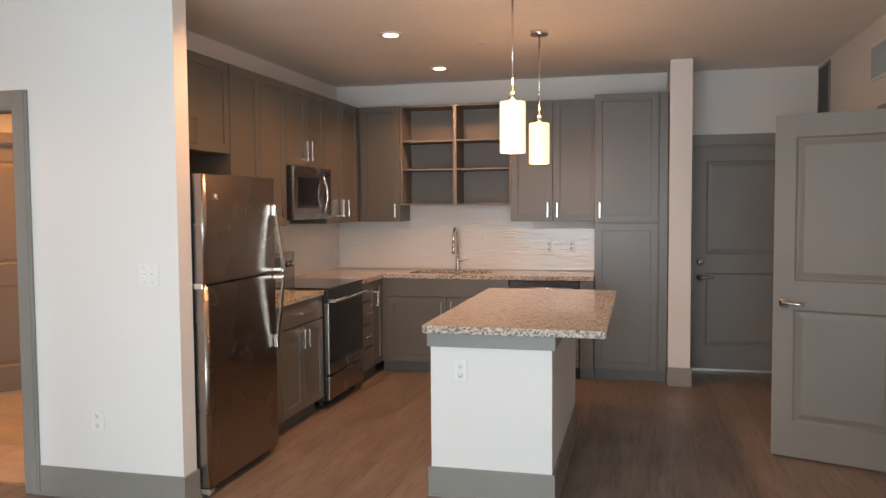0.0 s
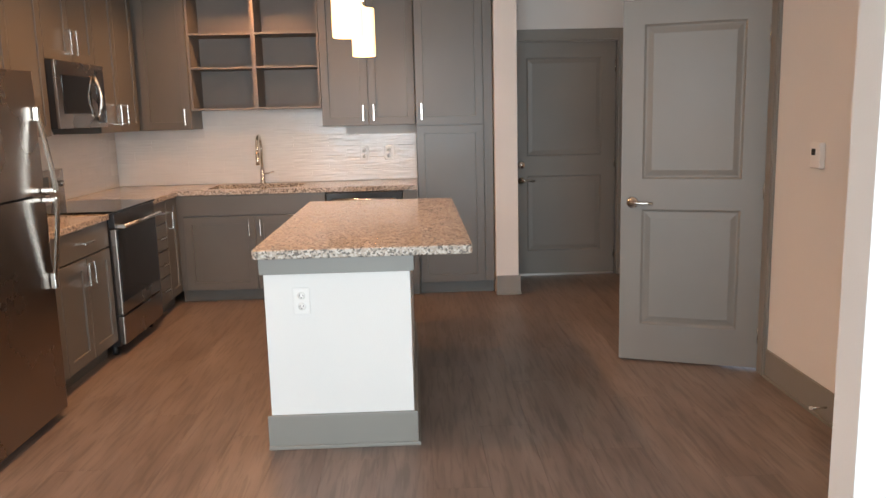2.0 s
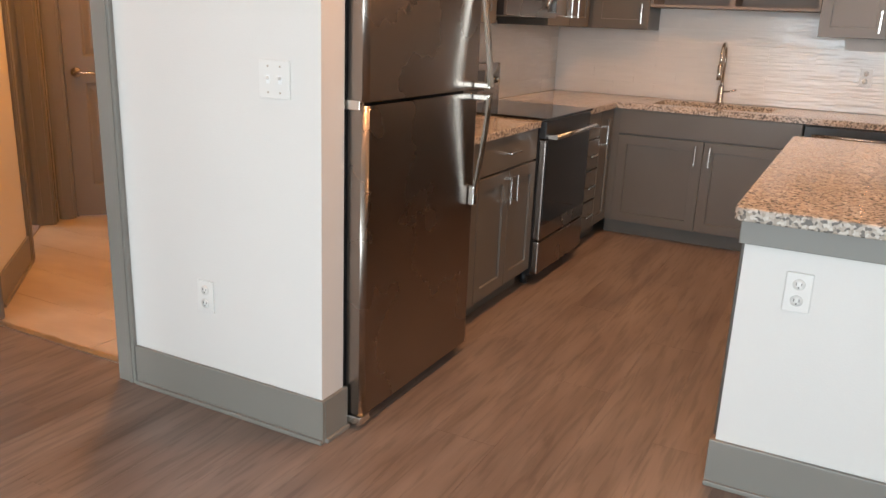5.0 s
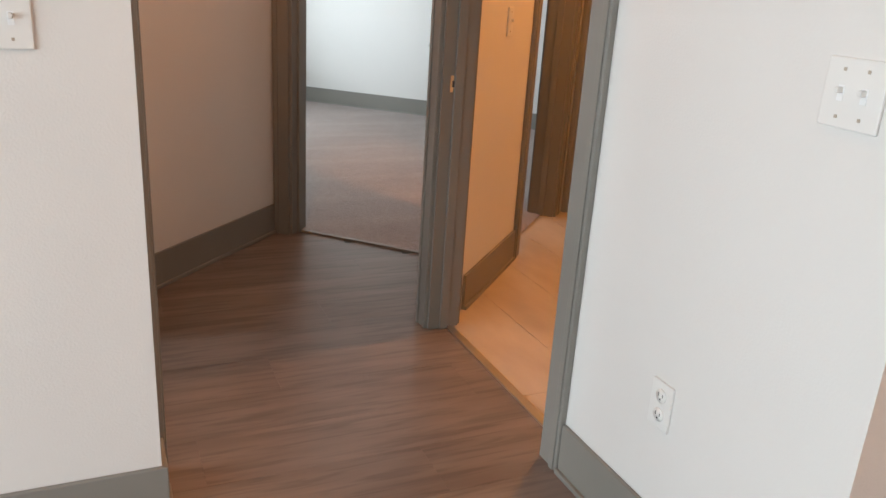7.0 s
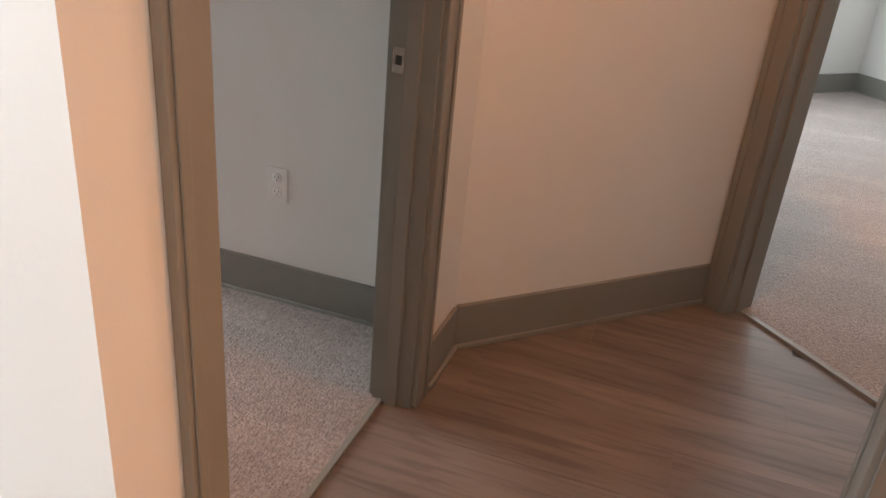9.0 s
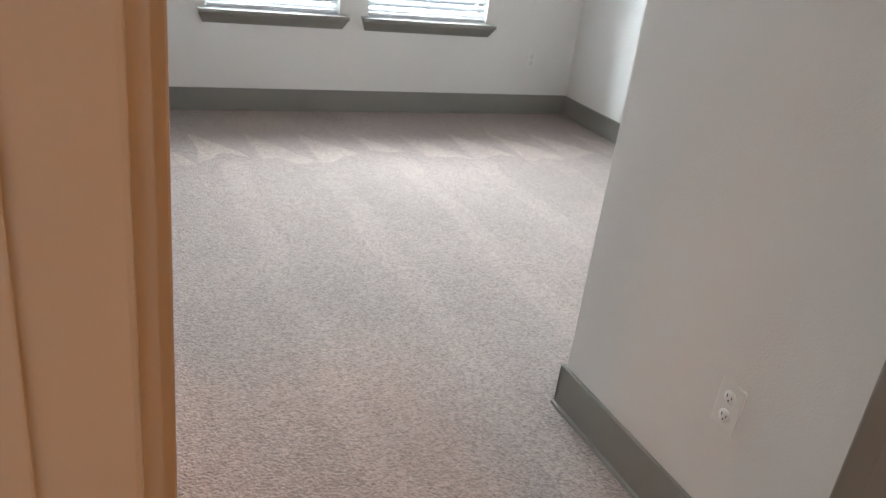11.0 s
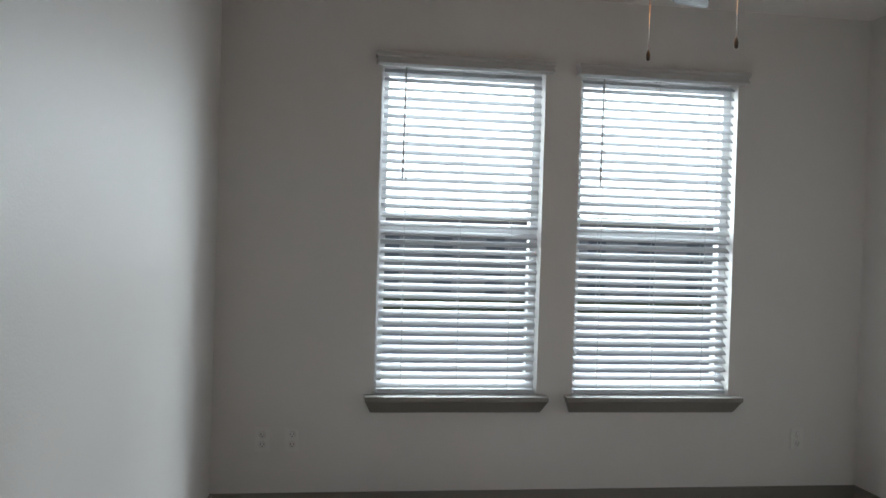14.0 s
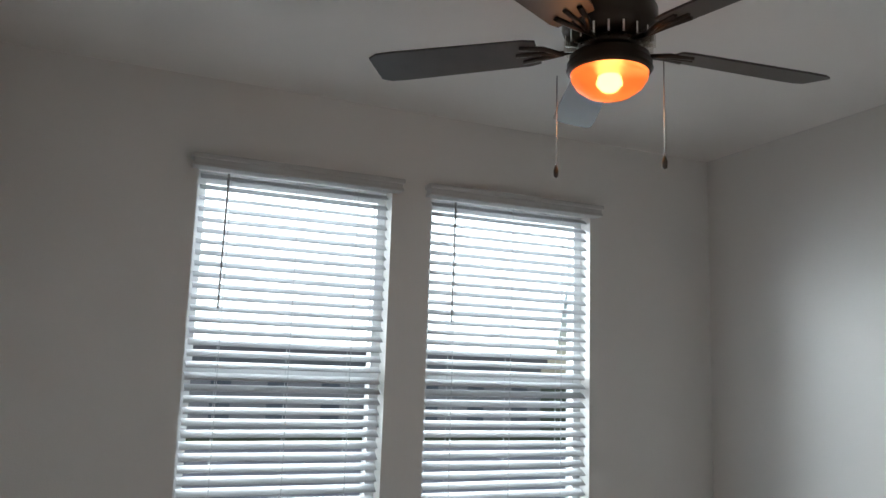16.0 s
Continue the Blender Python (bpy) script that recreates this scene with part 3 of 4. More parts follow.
def pull(x, z, length, vertical):
    """Square bar pull on two posts."""
    q = length / 2
    y0 = -0.02
    if vertical:
        return join(bx(x - 0.005, y0 - 0.034, z - q, x + 0.005, y0 - 0.024, z + q, 0.002), bx(x - 0.004, y0 - 0.026, z - q + 0.002, x + 0.004, y0, z - q + 0.012), bx(x - 0.004, y0 - 0.026, z + q - 0.012, x + 0.004, y0, z + q - 0.002))
    return join(bx(x - q, y0 - 0.034, z - 0.005, x + q, y0 - 0.024, z + 0.005, 0.002), bx(x - q + 0.002, y0 - 0.026, z - 0.004, x - q + 0.012, y0, z + 0.004), bx(x + q - 0.012, y0 - 0.026, z - 0.004, x + q - 0.002, y0, z + 0.004))


G = 0.0025


def unit(name, m, w, d, z0, z1, fronts, label, toe=False, body=True):
    """A cabinet: local x along its width, front at y = 0 looking to -y, back at y = d.
    fronts: (kind, x0, z0, x1, z1, handle) with handle (x, z, length, vertical) or None."""
    ob = thing(name, m, label, "cabinet", "kitchen cabinets")
    part("body", bx(0.001, 0, z0, w - 0.001, d, z1), CAB, ob)
    if toe:
        part("toe_kick", bx(0.001, 0.055, 0, w - 0.001, d, z0 - 0.001), CAB, ob)
    for kind, x0, a, x1, b, handle in fronts:
        if kind == "slab":
            f = part("drawer_front", bx(x0 + G, -0.02, a + G, x1 - G, -0.0005, b - G, 0.002), CAB, ob)
        else:
            f = part("door" if kind == "door" else "drawer_front", shaker(x1 - x0 - 2 * G, b - a - 2 * G), CAB, ob, m=pose(x0 + G, -0.0005, a + G))
        if handle:
            hx, hz, ln, vert = handle
            off = f.matrix_basis.translation
            part("handle", pull(hx - off.x, hz - off.z, ln, vert), NICKEL, f, "satin nickel bar pull")
    return ob


def left(y, x=-2.72):
    return pose(x, y, 0, 0, 0, 90)


T, D0 = 2.45, 1.37
unit("wall_cabinet", left(3.67), 1.05, 0.325, 1.86, T, [("door", 0, 1.86, 0.55, T, (0.50, 1.97, 0.16, True)), ("door", 0.55, 1.86, 1.05, T, (0.60, 1.97, 0.16, True))], "greige shaker cabinet over the refrigerator")
unit("wall_cabinet", left(4.725), 0.84, 0.325, D0, T, [("door", 0, D0, 0.42, T, (0.375, 1.47, 0.13, True)), ("door", 0.42, D0, 0.84, T, (0.465, 1.47, 0.13, True))], "greige shaker wall cabinet beside the microwave")
unit("wall_cabinet", left(5.57), 0.76, 0.325, 1.835, T, [("door", 0, 1.835, 0.38, T, (0.335, 1.96, 0.16, True)), ("door", 0.38, 1.835, 0.76, T, (0.425, 1.96, 0.16, True))], "greige shaker cabinet above the microwave")
unit("wall_cabinet", left(6.335), 0.83, 0.325, D0, T, [("door", 0, D0, 0.40, T, (0.34, 1.50, 0.15, True)), ("door", 0.40, D0, 0.80, T, (0.47, 1.50, 0.15, True))], "greige shaker wall cabinet towards the corner")


def back(x, y=7.17):
    return pose(x, y, 0)


unit("wall_cabinet", back(-2.72), 0.43, 0.325, D0, T, [("door", 0.04, D0, 0.43, T, (0.385, 1.47, 0.13, True))], "greige shaker corner wall cabinet")
unit("wall_cabinet", back(-1.24), 0.757, 0.325, D0, T, [("door", 0, D0, 0.378, T, (0.335, 1.47, 0.13, True)), ("door", 0.378, D0, 0.757, T, (0.42, 1.47, 0.13, True))], "greige shaker wall cabinet with two doors")
unit("pantry_cabinet", back(-0.48, 6.92), 0.605, 0.575, 0.1, T, [("door", 0, 1.365, 0.53, T, (0.045, 1.47, 0.13, True)), ("door", 0, 0.1, 0.53, 1.36, None), ("slab", 0.53, 0.1, 0.605, T, None)], "tall greige shaker pantry cabinet", True)
sh = thing("open_shelf_unit", back(-2.288), "open greige shelf unit with six bays, empty", "shelf", "kitchen cabinets")
SW, SB = 1.045, 1.52
part("side_panel", bx(0, 0, SB, 0.018, 0.325, T), CABIN, sh)
part("side_panel", bx(SW - 0.018, 0, SB, SW, 0.325, T), CABIN, sh)
part("back_panel", bx(0.018, 0.31, SB, SW - 0.018, 0.325, T), CABIN, sh)
part("divider", bx(SW / 2 - 0.018, 0, SB + 0.018, SW / 2 + 0.018, 0.31, T - 0.018), CABIN, sh)
part("top_panel", bx(0.018, 0, T - 0.018, SW - 0.018, 0.31, T), CABIN, sh)
part("bottom_panel", bx(0.018, 0, SB, SW - 0.018, 0.31, SB + 0.018), CABIN, sh)
for z in (1.845, 2.11):
    part("shelf", bx(0.018, 0.004, z, SW / 2 - 0.018, 0.31, z + 0.018, 0.001), CABIN, sh)
    part("shelf", bx(SW / 2 + 0.018, 0.004, z, SW - 0.018, 0.31, z + 0.018, 0.001), CABIN, sh)
# base cabinets
CZ = 0.862
unit("base_filler", left(4.52, -2.40), 0.238, 0.645, 0.1, CZ, [("slab", 0, 0.1, 0.238, CZ, None)], "greige filler panel beside the refrigerator", True)
unit("base_cabinet", left(4.76, -2.40), 0.70, 0.645, 0.1, CZ, [("slab", 0, 0.70, 0.70, CZ, (0.35, 0.78, 0.13, False)), ("door", 0, 0.1, 0.35, 0.695, (0.31, 0.60, 0.13, True)), ("door", 0.35, 0.1, 0.70, 0.695, (0.39, 0.60, 0.13, True))], "greige base cabinet with a drawer over two doors", True)
unit("base_cabinet", left(6.225, -2.40), 0.36, 0.645, 0.1, CZ, [("slab", 0, 0.70, 0.36, CZ, (0.18, 0.78, 0.13, False)), ("slab", 0, 0.50, 0.36, 0.695, (0.18, 0.60, 0.13, False)), ("slab", 0, 0.30, 0.36, 0.495, (0.18, 0.40, 0.13, False)), ("slab", 0, 0.1, 0.36, 0.295, (0.18, 0.21, 0.13, False))], "greige base cabinet with four drawers", True)
unit("base_cabinet", left(6.586, -2.40), 0.294, 0.645, 0.1, CZ, [("door", 0, 0.1, 0.27, CZ, (0.06, 0.70, 0.13, True))], "narrow greige corner base cabinet", True)
unit("sink_cabinet", back(-2.395, 6.88), 1.18, 0.615, 0.1, CZ, [("slab", 0.06, 0.70, 1.18, CZ, None), ("door", 0.06, 0.1, 0.62, 0.695, (0.575, 0.60, 0.13, True)), ("door", 0.62, 0.1, 1.18, 0.695, (0.665, 0.60, 0.13, True))], "greige sink base cabinet with two doors", True)
unit("base_filler", back(-0.60, 6.88), 0.118, 0.615, 0.1, CZ, [("slab", 0, 0.1, 0.118, CZ, None)], "narrow greige filler beside the dishwasher", True)
# dishwasher
dw = thing("dishwasher", pose(-1.21, 6.88, 0), "black and steel dishwasher under the counter", "dishwasher")
part("body", bx(0.003, 0.03, 0.1, 0.605, 0.6, 0.855), BLACK, dw)
part("door", bx(0.005, -0.02, 0.11, 0.603, 0.03, 0.76, 0.004), STEEL, dw)
part("control_panel", bx(0.005, -0.02, 0.765, 0.603, 0.03, 0.853, 0.004), BLACK, dw, "black control strip")
part("bar_handle", join(tube([(0.05, -0.055, 0.80), (0.30, -0.058, 0.80), (0.555, -0.055, 0.80)], 0.010), bx(0.05, -0.055, 0.793, 0.066, -0.02, 0.807), bx(0.54, -0.055, 0.793, 0.556, -0.02, 0.807)), NICKEL, dw)
part("toe_kick", bx(0.005, 0.05, 0.0, 0.603, 0.07, 0.098), BLACK, dw)
# worktops with a sink cut-out
CT, CB = 0.90, 0.864
ct = thing("worktop", pose(-3.05, 6.22, 0), "speckled brown granite worktop round the corner", "countertop")


def slab(x0, y0, x1, y1, bev=0.004):
    return bx(x0 + 3.05, y0 - 6.22, CB, x1 + 3.05, y1 - 6.22, CT, bev)


SX0, SX1, SY0, SY1 = -2.16, -1.42, 6.98, 7.36
part("top", join(slab(-3.048, 6.222, -2.365, 6.85, 0), slab(-3.048, 6.85, SX0, 7.498, 0), slab(SX0, 6.85, SX1, SY0, 0), slab(SX0, SY1, SX1, 7.498, 0), slab(SX1, 6.85, -0.482, 7.498, 0)), GRANITE, ct)
part("sink_bowl", join(bx(SX0 + 0.875 + 0.015, 0.77, 0.68, SX1 + 3.05 - 0.015, 1.13, 0.685), bx(SX0 + 3.05, 0.755, 0.68, SX0 + 3.06, 1.145, CB - 0.001), bx(SX1 + 3.04, 0.755, 0.68, SX1 + 3.05, 1.145, CB - 0.001), bx(SX0 + 3.06, 0.755, 0.68, SX1 + 3.04, 0.765, CB - 0.001), bx(SX0 + 3.06, 1.135, 0.68, SX1 + 3.04, 1.145, CB - 0.001)), STEEL, ct, "stainless undermount sink bowl")
ct2 = thing("worktop", pose(-3.05, 4.52, 0), "short granite worktop between refrigerator and range", "countertop")
part("top", bx(0.002, 0.0, CB, 0.685, 0.938, CT, 0.004), GRANITE, ct2)
fa = thing("faucet", pose(-1.80, 7.42, CT), "tall satin nickel pull-down kitchen faucet", "faucet")
part("base", lathe([(0, 0), (0.028, 0), (0.028, 0.008), (0.022, 0.02), (0.02, 0.11), (0.016, 0.125), (0, 0.126)], 24), NICKEL, fa)
arc = [(0, 0, 0.12), (0, 0, 0.30)] + [(0, -0.085 + 0.085 * math.cos(a), 0.30 + 0.105 * math.sin(a)) for a in np.linspace(0.2, math.pi, 10)] + [(0, -0.17, 0.26)]
part("spout", tube(arc, 0.0125), NICKEL, fa)
part("spray_head", tube([(0, -0.17, 0.265), (0, -0.172, 0.20), (0, -0.172, 0.165)], 0.017), NICKEL, fa)
part("lever", tube([(0.015, 0, 0.08), (0.05, 0, 0.085), (0.10, -0.01, 0.10)], 0.007), NICKEL, fa)

# ---- refrigerator ----
fr = thing("refrigerator", pose(-2.27, 3.668, 0), "stainless steel top-freezer refrigerator with bar handles", "refrigerator")
FW = 0.82
part("body", bx(-0.72, 0.0, 0.03, -0.075, FW, 1.68, 0.006), BLACK, fr, "black sided cabinet")


def bowed(y0, y1, z0, z1):
    """A door with a flat front and rounded long edges."""
    bm = bmesh.new()
    prof = []
    for f in [0, 0.004, 0.009, 0.016, 0.026, 0.974, 0.984, 0.991, 0.996, 1]:
        e = min(f, 1 - f) * (y1 - y0)
        prof.append((-0.004 - (0.016 * (1 - e / 0.02) ** 2 if e < 0.02 else 0), y0 + f * (y1 - y0)))
    ring = [(-0.07, y0)] + prof + [(-0.07, y1)]
    lo = [bm.verts.new((x, y, z0)) for x, y in ring]
    hi = [bm.verts.new((x, y, z1)) for x, y in ring]
    for i in range(len(ring)):
        k = (i + 1) % len(ring)
        f = bm.faces.new((lo[i], lo[k], hi[k], hi[i]))
        f.smooth = abs(ring[i][1] - ring[k][1]) < 0.05 and abs(ring[i][0] - ring[k][0]) < 0.03
    bm.faces.new(lo[::-1])
    bm.faces.new(hi)
    return bm


def taper_bar(y, z_near, z_far):
    """Flat bar that stands off at the parting line and runs down to the door at its far end."""
    bm = bmesh.new()
    ringz = []
    for f in np.linspace(0, 1, 9):
        z, o = z_near + (z_far - z_near) * f, 0.066 - 0.048 * f ** 1.3
        ringz.append([bm.verts.new((o + dx, y + dy, z)) for dx, dy in ((-0.007, -0.014), (0.004, -0.016), (0.008, -0.008), (0.008, 0.008), (0.004, 0.016), (-0.007, 0.014))])
    for p, q in zip(ringz, ringz[1:]):
        for k in range(6):
            bm.faces.new((p[k], p[(k + 1) % 6], q[(k + 1) % 6], q[k]))
    bm.faces.new(ringz[0])
    bm.faces.new(ringz[-1])
    return bm


fd = part("freezer_door", bowed(0.002, FW - 0.002, 1.12, 1.69), STEEL, fr)
part("handle", join(taper_bar(FW - 0.05, 1.135, 1.50), bx(-0.002, FW - 0.066, 1.46, 0.026, FW - 0.034, 1.53, 0.005), bx(-0.002, FW - 0.064, 1.125, 0.07, FW - 0.036, 1.15, 0.005)), NICKEL, fd, "curved steel bar handle")
ld = part("fridge_door", bowed(0.002, FW - 0.002, 0.05, 1.108), STEEL, fr)
part("handle", join(taper_bar(FW - 0.05, 1.095, 0.70), bx(-0.002, FW - 0.066, 0.66, 0.026, FW - 0.034, 0.74, 0.005), bx(-0.002, FW - 0.064, 1.08, 0.07, FW - 0.036, 1.105, 0.005)), NICKEL, ld, "curved steel bar handle")
part("badge", lathe([(0, 0), (0.016, 0), (0.015, 0.003), (0, 0.003)], 20), NICKEL, fd, "small round badge", pose(-0.003, 0.12, 1.57, 0, 90, 0))
part("gasket", bx(-0.0745, 0.006, 0.06, -0.0703, FW - 0.006, 1.67), BLACK, fr)
part("centre_hinge", bx(-0.10, -0.008, 1.095, -0.02, 0.02, 1.125, 0.003), NICKEL, fr)
part("foot_hinge", bx(-0.08, -0.006, 0.015, -0.005, 0.05, 0.045, 0.004), NICKEL, fr)
for yy in (0.04, FW - 0.06):
    part("foot", lathe([(0, 0), (0.018, 0), (0.018, 0.03), (0, 0.03)], 12, -0.12, yy), BLACK, fr)
    part("foot", lathe([(0, 0), (0.018, 0), (0.018, 0.03), (0, 0.03)], 12, -0.60, yy), BLACK, fr)

# ---- range ----
rg = thing("electric_range", pose(-2.345, 5.465, 0), "stainless electric range with black glass top", "stove")
RW = 0.755
part("body", bx(-0.66, 0.002, 0.06, -0.03, RW - 0.002, 0.895), BLACK, rg)
part("glass_top", bx(-0.60, 0.0, 0.896, 0.012, RW, 0.912, 0.004), BGLASS, rg, "black glass cooktop")
od = part("oven_door", bx(-0.03, 0.006, 0.26, 0.008, RW - 0.006, 0.80, 0.006), STEEL, rg)
part("window", bx(0.0078, 0.02, 0.34, 0.0115, RW - 0.02, 0.795, 0.001), BGLASS, od, "dark oven window")
part("handle", join(tube([(0.05, 0.03, 0.815), (0.055, RW / 2, 0.815), (0.05, RW - 0.03, 0.815)], 0.013), bx(0.005, 0.03, 0.803, 0.05, 0.055, 0.827, 0.003), bx(0.005, RW - 0.055, 0.803, 0.05, RW - 0.03, 0.827, 0.003)), NICKEL, od)
part("top_trim", bx(-0.03, 0.006, 0.806, 0.004, RW - 0.006, 0.894, 0.003), BLACK, rg)
part("drawer", bx(-0.03, 0.006, 0.07, 0.008, RW - 0.006, 0.25, 0.006), STEEL, rg)
part("badge", lathe([(0, 0), (0.012, 0), (0, 0.002)], 16), NICKEL, od, "", pose(0.008, RW / 2, 0.30, 0, 90, 0))
bp = part("backguard", bx(-0.66, 0.002, 0.90, -0.60, RW - 0.002, 1.14, 0.006), STEEL, rg)
part("display", bx(-0.601, 0.24, 0.98, -0.597, 0.52, 1.10), BGLASS, bp)
for yy in (0.07, 0.16, 0.60, 0.69):
    part("knob", lathe([(0, 0), (0.022, 0), (0.02, 0.022), (0, 0.024)], 18), NICKEL, bp, "", pose(-0.60, yy, 1.04, 0, 90, 0))
for yy in (0.05, RW - 0.05):
    for xx in (-0.08, -0.58):
        part("foot", lathe([(0, 0), (0.02, 0), (0.02, 0.06), (0, 0.06)], 12, xx, yy), BLACK, rg)
# ---- microwave ----
mo = thing("microwave_oven", pose(-2.645, 5.572, 1.415), "stainless over-the-range microwave with black window", "microwave")
part("body", bx(-0.40, 0.0, 0.0, -0.02, 0.755, 0.415), BLACK, mo)
md = part("door", bx(-0.02, 0.0, 0.0, 0.0, 0.755, 0.415, 0.004), STEEL, mo)
part("window", bx(-0.001, 0.07, 0.09, 0.004, 0.50, 0.33, 0.002), BGLASS, md, "black window")
part("control_strip", bx(-0.001, 0.60, 0.03, 0.003, 0.74, 0.385, 0.002), BGLASS, md)
part("handle", tube([(0.008 + 0.035 * math.sin(math.pi * f), 0.565, 0.05 + 0.29 * f) for f in np.linspace(0, 1, 11)], 0.011), NICKEL, md)
part("vent_grille", bx(-0.015, 0.02, 0.385, 0.0035, 0.735, 0.405, 0.001), STEEL, md)
# ---- island ----
il = thing("kitchen_island", pose(-1.16, 3.97, 0), "white kitchen island with greige trim", "kitchen island")
IL = 1.52
part("end_wall", bx(0.0, 0.0, 0.0, 0.63, 0.10, 0.865, 0.002), WALL, il, "white painted end panel")
part("side_wall", bx(0.52, 0.101, 0.0, 0.63, IL, 0.865, 0.002), WALL, il, "white painted side panel")
part("cabinet_body", bx(0.0, 0.101, 0.1, 0.519, IL, 0.865), CAB, il)
part("toe_kick", bx(0.06, 0.101, 0, 0.519, IL, 0.099), CAB, il)
for i in range(3):
    dr = part("door", shaker(0.465, 0.74), CAB, il, m=pose(-0.0005, 0.115 + i * 0.47 + 0.465, 0.11, 0, 0, -90))
part("apron_trim", join(bx(-0.016, -0.018, 0.79, 0.648, -0.0005, 0.864, 0.003), bx(0.6305, -0.0005, 0.79, 0.648, IL, 0.864, 0.003)), TRIM, il, "greige trim under the top")
part("baseboard", join(bx(-0.016, -0.016, 0, 0.646, -0.0005, 0.155, 0.003), bx(0.6305, -0.0005, 0, 0.646, IL, 0.155, 0.003), bx(-0.016, -0.026, 0, 0.656, -0.015, 0.016, 0.003), bx(0.645, -0.015, 0, 0.656, IL, 0.016, 0.003)), TRIM, il, "greige baseboard")
it = thing("island_worktop", pose(-1.195, 3.90, 0), "speckled granite island worktop with rounded corners", "countertop")
top = bx(0, 0, 0.8655, 0.935, 1.90, 0.905)
es = [e for e in top.edges if abs(e.verts[0].co.z - e.verts[1].co.z) > 0.01]
bmesh.ops.bevel(top, geom=es, offset=0.03, segments=5, profile=0.5, affect="EDGES")
es = [e for e in top.edges if e.calc_face_angle(0) > 1.2]
bmesh.ops.bevel(top, geom=es, offset=0.005, segments=2, profile=0.5, affect="EDGES")
part("top", top, GRANITE, it)

# ---- kitchen lights and vents ----


def lamp(name, kind, eye, energy, color, size=0.05):
    ob = new(name, bpy.data.lights.new(name, kind))
    ob.data.energy, ob.data.color = energy, color
    if kind == "POINT":
        ob.data.shadow_soft_size = size
    ob.matrix_world = Matrix.Translation(eye)
    return ob


def pendant(x, y):
    ob = thing("pendant_lamp", pose(x, y, H), "glowing white glass cylinder pendant on a thin rod", "pendant lamp", "island pendants")
    part("canopy", lathe([(0, -0.03), (0.055, -0.03), (0.064, -0.022), (0.064, -0.001), (0, -0.001)], 28), NICKEL, ob, "nickel ceiling canopy")
    part("rod", lathe([(0, -0.62), (0.006, -0.62), (0.006, -0.03), (0, -0.03)], 10), NICKEL, ob)
    part("cap", lathe([(0, -0.63), (0.018, -0.63), (0.018, -0.59), (0.008, -0.57), (0, -0.57)], 16), NICKEL, ob)
    part("shade", lathe([(0.0, -0.622), (0.066, -0.624), (0.069, -0.63), (0.069, -0.895), (0.066, -0.90), (0, -0.90)], 32), SHADE, ob, "lit opal glass shade")
    return ob


pendant(-0.78, 5.49)
pendant(-0.78, 4.31)
for y in (5.49, 4.31):
    lamp("pendant_glow", "POINT", (-0.78, y, 1.74), 9, WARM, 0.07)
    lamp("pendant_top_glow", "POINT", (-0.78, y, 2.16), 4, WARM, 0.05)


def downlight(x, y, z=H, energy=26, color=WARM):
    ob = thing("downlight", pose(x, y, z), "small round recessed ceiling downlight, lit", "downlight", "downlights")
    ring = lathe([(0.052, -0.001), (0.085, -0.001), (0.083, -0.007), (0.052, -0.010)], 32)
    part("trim_ring", ring, PLATE, ob)
    part("lens", lathe([(0, -0.002), (0.051, -0.002), (0.051, -0.0125), (0, -0.0125)], 28), BULB, ob, "glowing warm lens")
    l = new("downlight_glow", bpy.data.lights.new("downlight_glow", "SPOT"))
    l.data.energy, l.data.color, l.data.spot_size, l.data.spot_blend, l.data.shadow_soft_size = energy * 3.2, color, radians(150), 0.6, 0.06
    l.matrix_world = look((x, y, z - 0.03), (x, y + 0.001, 0))
    return ob


for y in (3.93, 5.30, 6.68):
    downlight(-1.78, y, energy=33)
# Two unseen fittings, added to warm the near floor and the east wall.
downlight(-1.80, 2.7, energy=6)
downlight(0.85, 3.1, energy=5)
downlight(-4.4, 2.98, energy=22, color=(1.0, 0.42, 0.16))
downlight(-4.35, 4.75, energy=58, color=AMBER)


def vent(name, m, w, h, n, label, material):
    """Louvred grille in the local x-z plane, looking to -y."""
    ob = thing(name, m, label, "vent")
    part("frame", join(bx(-w / 2, -0.012, -h / 2, w / 2, -0.0005, -h / 2 + 0.02, 0.002), bx(-w / 2, -0.012, h / 2 - 0.02, w / 2, -0.0005, h / 2, 0.002), bx(-w / 2, -0.012, -h / 2 + 0.02, -w / 2 + 0.02, -0.0005, h / 2 - 0.02, 0.002), bx(w / 2 - 0.02, -0.012, -h / 2 + 0.02, w / 2, -0.0005, h / 2 - 0.02, 0.002)), material, ob)
    part("backing", bx(-w / 2 + 0.02, -0.002, -h / 2 + 0.02, w / 2 - 0.02, -0.0008, h / 2 - 0.02), SLOT, ob)
    st = (w - 0.04) / n
    for i in range(n):
        x = -w / 2 + 0.02 + st * (i + 0.5)
        part("slat", bx(-0.001, -0.008, -h / 2 + 0.02, 0.001, 0.008, h / 2 - 0.02), material, ob, m=pose(x, -0.0098, 0, 0, 0, 35))
    return ob


